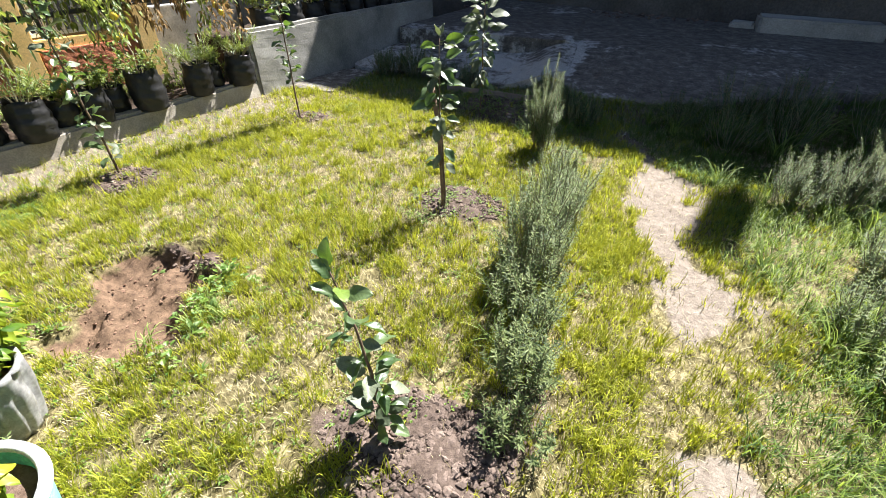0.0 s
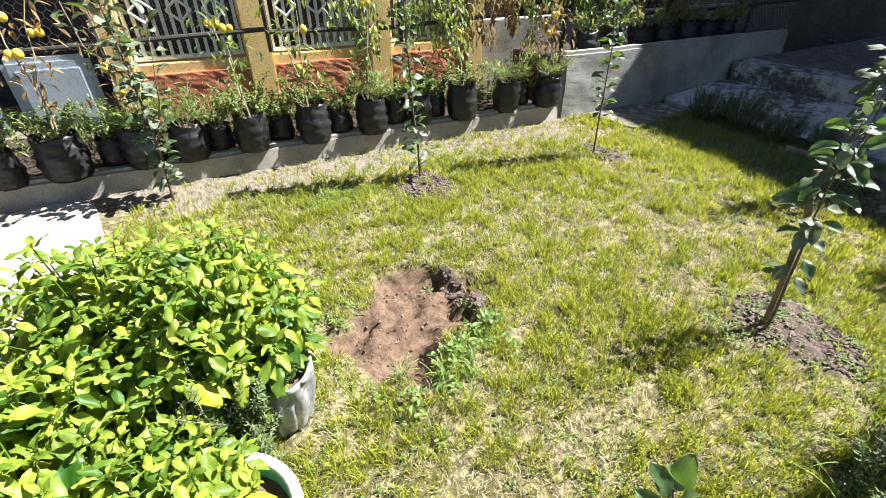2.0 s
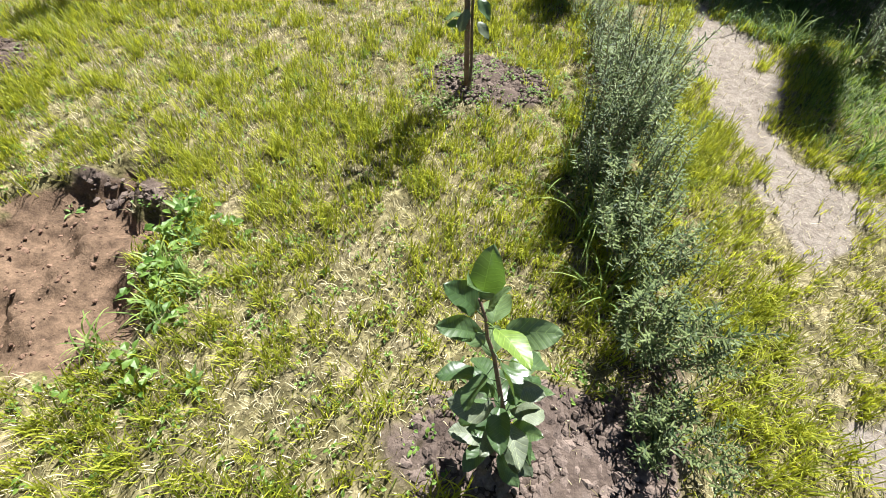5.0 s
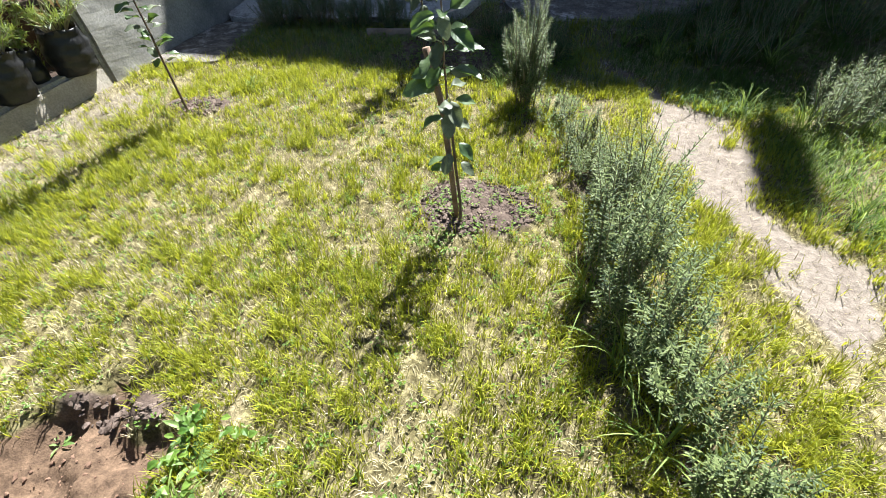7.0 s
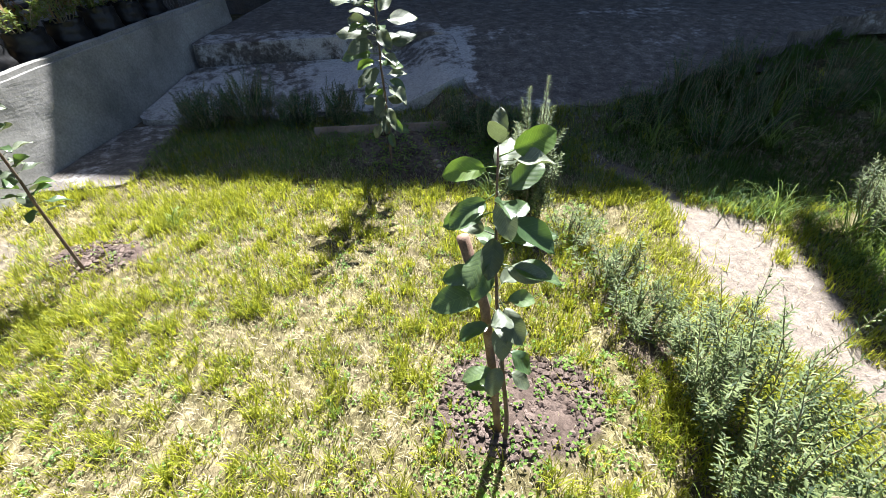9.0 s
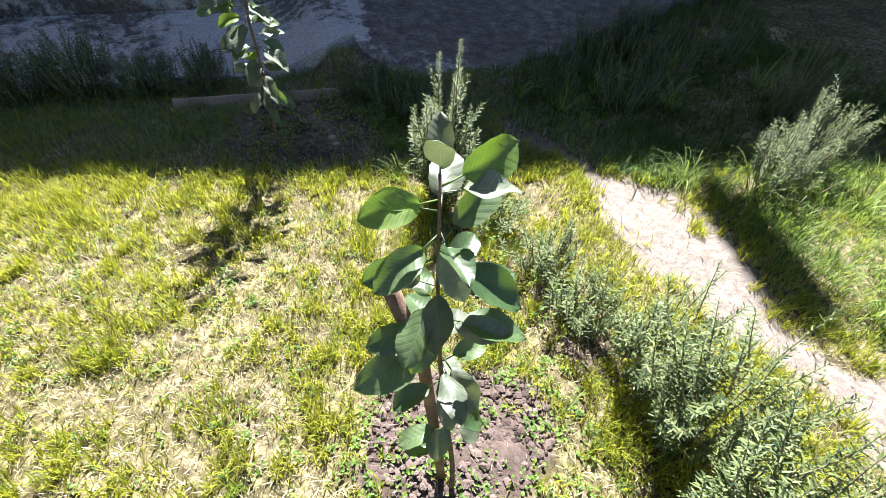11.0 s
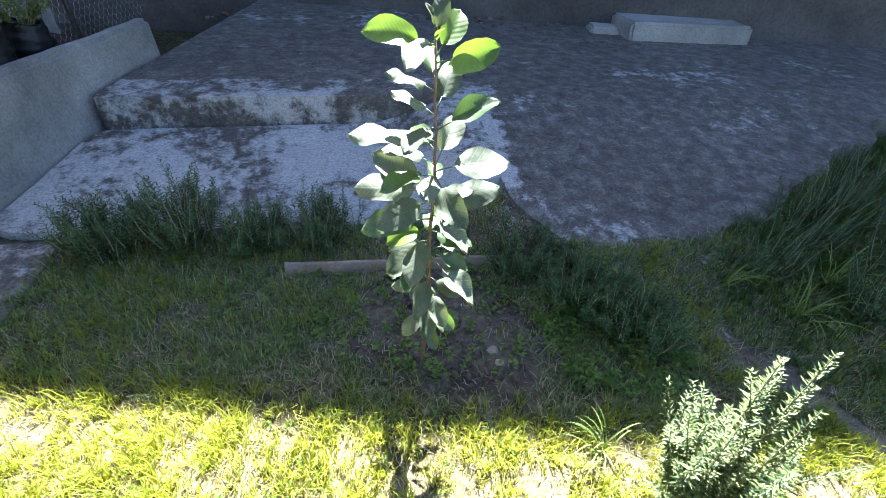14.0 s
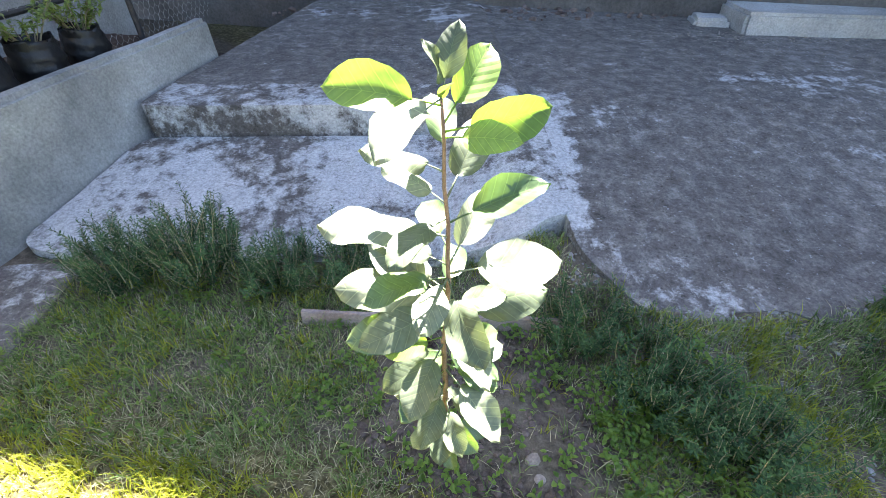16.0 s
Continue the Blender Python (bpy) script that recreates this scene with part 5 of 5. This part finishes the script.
BAGS = ((-0.55, 0.15, 0.11, 0.24, 0), (-0.2, 0.22, 0.13, 0.26, 1), (0.12, 0.13, 0.09, 0.22, 0), (0.46, 0.15, 0.13, 0.27, 1), (0.74, 0.28, 0.09, 0.2, 0), (0.95, 0.16, 0.12, 0.26, 1), (1.26, 0.15, 0.11, 0.25, 0),
        (1.47, 0.26, 0.09, 0.2, 0), (1.71, 0.14, 0.11, 0.27, 1), (1.95, 0.28, 0.09, 0.2, 0), (2.21, 0.13, 0.115, 0.28, 1), (2.46, 0.25, 0.09, 0.2, 0), (2.72, 0.13, 0.115, 0.27, 1), (2.97, 0.27, 0.1, 0.22, 0),
        (3.18, 0.14, 0.09, 0.26, 0), (3.38, 0.3, 0.1, 0.22, 0), (3.62, 0.13, 0.12, 0.3, 1), (4.12, 0.16, 0.11, 0.27, 0), (4.36, 0.26, 0.08, 0.22, 0), (4.6, 0.14, 0.12, 0.27, 1))
for i, (s, off, r, h, tall) in enumerate(BAGS):
    planted_bag(s, off - 0.06, r * 1.2, h * 1.1, 400 + i, 0.155 if off < 0.2 else 0.135, bool(tall), i in (6, 12, 17, 19))
for i, (s, off, r, h, tall) in enumerate(((5.25, 0.33, 0.15, 0.28, 0), (5.65, 0.33, 0.15, 0.3, 1), (6.03, 0.34, 0.15, 0.28, 0), (6.4, 0.36, 0.15, 0.27, 0), (6.78, 0.34, 0.15, 0.3, 1), (7.14, 0.36, 0.14, 0.28, 0), (7.5, 0.38, 0.13, 0.26, 0))):
    planted_bag(s, off, r, h, 440 + i, 0.505, bool(tall), False, None, "black plastic plant pot on the bed behind the wall")


def bed_herbs():
    """Spindly herbs that fill the bed between and behind the bags."""
    rnd = random.Random(480)
    soup = Soup()
    for k in range(520):
        s, off = rnd.uniform(-1.2, 4.7), rnd.uniform(0.3, 0.95)
        root = on_line(s, off, 0.13)
        high = rnd.uniform(0.12, 0.42)
        lean = Vector((rnd.gauss(0, 0.25), rnd.gauss(0, 0.25), 1)).normalized()
        for i in range(16):
            t = rnd.uniform(0.1, 1)
            d = (lean + Vector((rnd.gauss(0, 0.7), rnd.gauss(0, 0.7), rnd.gauss(0, 0.3)))).normalized()
            small_leaf(soup, root + lean * high * t, d, rnd.uniform(0.03, 0.075), rnd.uniform(0.007, 0.016))
    tagged(new("bed_herbs", soup.mesh("bed_herbs", M_SHRUB)), "spindly green herbs growing between the bags", "herbs", "", "stuff")


bed_herbs()


# ---- vines hanging along the rail ----
def hanging_vine(s, off, z, reach, n, seed, mat, label):
    rnd = random.Random(seed)
    p = on_line(s, off, z)
    vine = thing("climbing_vine", p, label, "vine", "vines on the fence rail")
    stems, leaves = Soup(), Soup()
    for k in range(n):
        root = ALONG * rnd.uniform(-reach, reach) + Vector((rnd.gauss(0, 0.04), 0, rnd.uniform(0, 0.5)))
        drop = root + ALONG * rnd.gauss(0, 0.12) + BACK * rnd.gauss(-0.05, 0.08) - Vector((0, 0, rnd.uniform(0.15, 0.45)))
        arch = root.lerp(drop, 0.35) + Vector((0, 0, 0.1))
        pts = [root, arch, root.lerp(drop, 0.7), drop]
        v, f = tube(pts, [0.004, 0.0035, 0.003, 0.0015], 4)
        stems.add(v, f)
        for i in range(26):
            t = rnd.random() * 3
            j = min(2, int(t))
            q = pts[j].lerp(pts[j + 1], t - j) + Vector((rnd.gauss(0, 0.03), rnd.gauss(0, 0.03), rnd.gauss(0, 0.02)))
            d = Vector((rnd.gauss(0, 0.7), rnd.gauss(0, 0.7), -1)).normalized()
            small_leaf(leaves, q, d, rnd.uniform(0.05, 0.11), rnd.uniform(0.014, 0.034))
    tagged(put_under("foliage", leaves.mesh("foliage", mat), vine), kind="stuff")
    tagged(put_under("wood", stems.mesh("wood", M_TWIG), vine), kind="stuff")


for i, (s, off, z, reach, n, kind) in enumerate(((2.9, 0.78, 0.92, 0.3, 8, 0), (3.6, 0.76, 0.93, 0.4, 24, 0), (4.2, 0.76, 0.95, 0.35, 24, 1), (4.8, 0.62, 0.98, 0.35, 22, 0), (5.5, 0.52, 1.0, 0.4, 22, 0), (6.3, 0.52, 1.0, 0.4, 16, 1))):
    hanging_vine(s, off, z, reach, n, 460 + i, (M_SHRUB, M_DRYLEAF)[kind], ("green vine shoots drooping over the fence rail", "withered brown vine shoots drooping over the fence rail")[kind])


# ---- basil group ----
BASIL = [leaf_mesh("leaf", M_BASIL, 0.37, -0.25, 0.6, 0.06, 0.2, 8), leaf_mesh("leaf", M_BASIL, 0.4, -0.45, 0.75, 0.06, 0.2, 8), leaf_mesh("leaf", M_BASIL, 0.34, 0.4, 0.65, 0.07, 0.2, 8)]
BASIL_OLD = leaf_mesh("leaf", M_BASIL_OLD, 0.46, -0.35, 0.7, 0.05, 0.2, 8)


def basil(place, z, height, spread, shoots, seed, label, holder=None):
    rnd = random.Random(seed)
    plant = holder or thing("basil_plant", (place[0], place[1], 0), label, "basil")
    stems, low = Soup(), Soup()
    shift = Vector((place[0], place[1], 0)) if holder else Vector()
    for k in range(shoots):
        az, out = k * 2.4, spread * math.sqrt((k + 0.5) / shoots)
        tip = Vector((out * math.cos(az), out * math.sin(az), z + height * (1 - 0.5 * (out / spread) ** 2) * rnd.uniform(0.82, 1.1)))
        root = Vector((0.25 * out * math.cos(az), 0.25 * out * math.sin(az), z))
        tip = tip + shift
        pts = [root, root.lerp(tip, 0.5) + Vector((0, 0, 0.02)), tip]
        v, f = tube(pts, [0.005, 0.004, 0.002], 5)
        stems.add(v, f)
        for level, t in enumerate((1.0, 0.93, 0.84, 0.74, 0.62, 0.48, 0.3)):
            q = pts[1].lerp(pts[2], t * 2 - 1) if t > 0.5 else pts[0].lerp(pts[1], t * 2)
            turn = rnd.uniform(0, 360) + 90 * level
            for w in ((0, 90, 180, 270) if level == 0 else (0, 180)):
                size = rnd.uniform(0.06, 0.1) * (0.7 if level == 0 else 1.3)
                m = leaf_pose(q, turn + w + rnd.uniform(-15, 15), (42 if level == 0 else -22) + rnd.uniform(-24, 24), rnd.uniform(-15, 15), size)
                if level == 0:
                    put_under("leaf", rnd.choice(BASIL), plant, m)
                elif level == 2 and w == 0 and k % 4 == 0:
                    put_under("leaf", BASIL_OLD, plant, m, "yellowing leaf")
                else:
                    me = rnd.choice(BASIL)
                    low.add([m @ v.co for v in me.vertices], [tuple(p.vertices) for p in me.polygons])
    tagged(put_under("wood", stems.mesh("wood", M_WEED), plant), kind="stuff")
    tagged(put_under("lower_foliage", low.mesh("lower_foliage", M_BASIL_LOW, True), plant), kind="stuff")
    return plant


def grey_bag(x, y, r, h, seed):
    pot = thing("planter_bag", (x, y, 0.0), "sun-bleached grey plastic grow bag holding basil", "planter bag", "grow bags beside the lawn")
    put_under("bag", bag_mesh(r, h, M_GREYBAG, seed, 0.12, 2.4), pot)
    put_under("soil", disc_mesh("soil", r * 0.83, h * 0.84, M_SOIL, 0.04 * h), pot)
    return pot


basil((-0.19, -0.13), 0.22, 0.56, 0.35, 68, 501, "", grey_bag(-0.955, 0.43, 0.122, 0.31, 3))
basil((0, 0), 0.22, 0.55, 0.34, 56, 502, "", grey_bag(-1.32, 0.02, 0.16, 0.27, 4))
basil((0, 0), 0.22, 0.42, 0.32, 40, 506, "", grey_bag(-0.95, -0.3, 0.16, 0.27, 5))
rosemary((-0.83, 0.24), 0.56, 0.16, 30, 503, "small rosemary growing between the basil bags", None, 0.6)


basil((-0.84, -0.02), 0.0, 0.46, 0.27, 44, 508, "bushy green basil plant growing between the grow bags")


def bucket():
    b = thing("bucket", (-0.50, 0.11, 0.0), "teal plastic bucket with a thick white rim, planted with basil", "bucket")
    sides, verts, faces = 32, [], []
    for r, z in ((0.165, 0.0), (0.19, 0.15), (0.21, 0.285), (0.2, 0.285), (0.185, 0.22)):
        for k in range(sides):
            a = 2 * math.pi * k / sides
            verts.append((r * math.cos(a), r * math.sin(a), z))
    for j in range(4):
        for k in range(sides):
            q, s = j * sides + k, j * sides + (k + 1) % sides
            faces.append((q, s, s + sides, q + sides))
    faces.append(tuple(range(sides))[::-1])
    put_under("shell", mesh_from("shell", verts, faces, M_TEAL, True), b)
    ring = [(0.208 * math.cos(2 * math.pi * k / 40), 0.208 * math.sin(2 * math.pi * k / 40), 0.29) for k in range(41)]
    v, f = tube(ring, [0.017] * 41, 8)
    put_under("rim", mesh_from("rim", v, f, M_RIM, True), b, None, "thick white rolled rim")
    put_under("soil", disc_mesh("soil", 0.19, 0.235, M_SOIL), b)
    basil((-0.12, -0.06), 0.22, 0.28, 0.21, 26, 505, "", b)


bucket()


# ---- weeds and low herbs ----
def weeds(name, cx, cy, rx, ry, n, seed, label, lo=0.012, hi=0.026, high=0.05):
    rnd = random.Random(seed)
    soup = Soup()
    for k in range(n):
        a, r = rnd.uniform(0, 6.283), math.sqrt(rnd.random())
        x, y = cx + rx * r * math.cos(a), cy + ry * r * math.sin(a)
        if off_line(x, y) < 0.05 or layer_pit(x, y) > 0.3:
            continue
        z = float(ground_z(np.array(x), np.array(y)))
        for i in range(rnd.randint(4, 8)):
            p = Vector((x + rnd.gauss(0, 0.012), y + rnd.gauss(0, 0.012), z + rnd.uniform(0.004, high)))
            b = rnd.uniform(0, 6.283)
            small_leaf(soup, p, Vector((math.cos(b), math.sin(b), rnd.uniform(-0.1, 0.5))).normalized(), rnd.uniform(lo, hi), rnd.uniform(lo, hi) * 0.7)
    tagged(new(name, soup.mesh(name, M_WEED)), label, "weeds", "", "stuff")


weeds("clover", 0.1, 2.55, 0.45, 0.35, 120, 601, "small clover leaves round the staked sapling", 0.01, 0.02, 0.03)
weeds("clover", -0.1, 4.7, 0.65, 0.4, 170, 602, "clover growing in the shaded bed", 0.014, 0.03, 0.07)
weeds("clover", 0.55, 4.45, 0.36, 0.36, 300, 603, "clover under the shaded rosemary", 0.014, 0.03, 0.08)
weeds("clover", -1.3, 4.9, 0.75, 0.4, 170, 604, "clover in the shaded grass", 0.012, 0.026, 0.05)
weeds("clover", -1.5, 0.55, 0.4, 0.4, 160, 605, "low creeping herbs in the dry lawn beside the basil", 0.014, 0.03, 0.03)
weeds("clover", -0.8, 2.3, 1.8, 2.0, 1900, 606, "small broad-leaved weeds scattered through the lawn", 0.008, 0.018, 0.022)
weeds("clover", -0.74, 1.12, 0.16, 0.42, 26, 607, "fresh green weeds along the dug bed", 0.02, 0.04, 0.09)
weeds("clover", -2.45, 1.42, 0.12, 0.3, 170, 609, "dense mat of low dark green herbs on the bare strip", 0.01, 0.02, 0.04)
weeds("clover", -2.75, 2.0, 0.3, 1.6, 260, 610, "sparse low weeds on the bare strip before the kerb", 0.01, 0.022, 0.03)
weeds("clover", 0.6, 3.35, 0.25, 0.5, 55, 608, "weeds between the low rosemary bushes", 0.014, 0.03, 0.06)


def rosette(x, y, size, n, seed, label):
    rnd = random.Random(seed)
    w = thing("weed_plant", (x, y, float(ground_z(np.array(x), np.array(y)))), label, "weed", "weeds at the dug bed")
    for i in range(n):
        put_under("leaf", rnd.choice(WEED), w, leaf_pose(Vector((0, 0, 0.005)), i * 137.5 + rnd.uniform(-15, 15), rnd.uniform(5, 60), rnd.uniform(-15, 15), size * rnd.uniform(0.7, 1.1)))


WEED = [leaf_mesh("leaf", M_WEED_OB, 0.3, 0.3, 0.5, 0.03, 0.2, 5), leaf_mesh("leaf", M_WEED_OB, 0.22, 0.4, 0.7, 0.03, 0.25, 5)]
for i, (x, y, s, n) in enumerate(((-0.86, 1.42, 0.09, 13), (-0.8, 1.32, 0.09, 9), (-0.74, 1.16, 0.08, 10), (-0.7, 1.02, 0.07, 9), (-1.36, 1.4, 0.05, 5), (-0.5, 0.85, 0.06, 7), (0.2, 1.05, 0.05, 6))):
    rosette(x, y, s, n, 620 + i, "low leafy green weed at the edge of the dug bed")


# ---- arching grass tufts and seed stalks ----
def arching_tuft(x, y, n, length, seed, mat, label):
    rnd = random.Random(seed)
    g = thing("grass_tuft", (x, y, float(ground_z(np.array(x), np.array(y)))), label, "grass tuft", "arching grass tufts")
    soup = Soup()
    for k in range(n):
        az, ln, up = rnd.uniform(0, 6.283), length * rnd.uniform(0.6, 1.1), rnd.uniform(0.5, 1.1)
        d, side = Vector((math.cos(az), math.sin(az), 0)), Vector((-math.sin(az), math.cos(az), 0))
        p, verts, faces = Vector((rnd.gauss(0, 0.015), rnd.gauss(0, 0.015), 0)), [], []
        for i in range(8):
            t = i / 7
            w = 0.0032 * (1 - t) ** 0.6 + 0.0003
            verts += [p - side * w, p + side * w + Vector((0, 0, 0.001))]
            ang = up * 1.35 - 2.6 * t * t * up
            p = p + (d * math.cos(ang) + Vector((0, 0, 1)) * math.sin(ang)) * ln / 7
            p.z = max(p.z, 0.01)
        faces = [(2 * i, 2 * i + 1, 2 * i + 3, 2 * i + 2) for i in range(7)]
        soup.add(verts, faces)
    tagged(put_under("foliage", soup.mesh("foliage", mat), g), kind="stuff")


for i, (x, y, n, ln) in enumerate(((0.50, 2.0, 26, 0.32), (0.56, 1.68, 30, 0.34), (0.62, 1.4, 18, 0.26), (1.75, 3.5, 24, 0.34), (2.0, 3.3, 26, 0.36), (2.5, 3.05, 30, 0.4), (1.85, 2.5, 20, 0.3), (2.0, 1.9, 26, 0.36), (2.2, 1.35, 26, 0.4), (1.95, 1.1, 20, 0.3),
                                   (1.5, 4.4, 30, 0.36), (1.9, 4.6, 34, 0.42), (2.3, 4.3, 34, 0.42), (1.3, 4.65, 24, 0.3), (2.7, 4.8, 36, 0.45), (3.2, 4.4, 36, 0.45), (-0.8, 1.2, 26, 0.14), (-0.74, 1.05, 26, 0.13), (-0.84, 0.9, 22, 0.12), (-0.66, 1.15, 22, 0.12), (-2.55, 1.35, 22, 0.16), (-1.55, 3.95, 20, 0.15), (0.25, 3.95, 18, 0.2))):
    arching_tuft(x, y, n, ln, 700 + i, M_PALEBLADE, "tuft of long arching grass blades")


M_GRAVEL = surface("grey_gravel", [(0.3, (0.14, 0.13, 0.12)), (0.7, (0.36, 0.34, 0.32))], 12, 150, 0.9, 0.2, 0.003)
for i, (cx, cy, rx, ry, n) in enumerate(((0.42, 5.12, 0.14, 0.3, 260), (0.75, 4.83, 0.3, 0.09, 260), (1.25, 4.85, 0.3, 0.1, 220), (1.02, 4.35, 0.2, 0.35, 240), (0.95, 4.92, 0.3, 0.12, 260), (1.5, 5.0, 0.25, 0.14, 200), (0.55, 5.0, 0.12, 0.25, 160))):
    clods("gravel", cx, cy, rx, ry, n, 800 + i, M_GRAVEL, "loose gravel and crumbs along the path and patio edge", 0.002, 0.012)
M_LITTER = surface("dry_litter", [(0.3, (0.13, 0.11, 0.085)), (0.7, (0.36, 0.32, 0.27))], 12, 150, 0.9, 0.2, 0.002)
clods("patio_litter", 2.4, 7.0, 1.7, 1.3, 420, 820, M_LITTER, "pale crumbs and dry litter strewn over the patio", 0.002, 0.008, patio_z)
clods("patio_litter", 2.9, 8.25, 1.3, 0.2, 420, 821, M_LITTER, "dry litter gathered along the doorstep", 0.002, 0.012, patio_z)
clods("rubble", 0.9, 9.15, 3.0, 0.3, 420, 822, M_CLOD, "dark rubble and stones at the foot of the house wall", 0.006, 0.04, patio_z)
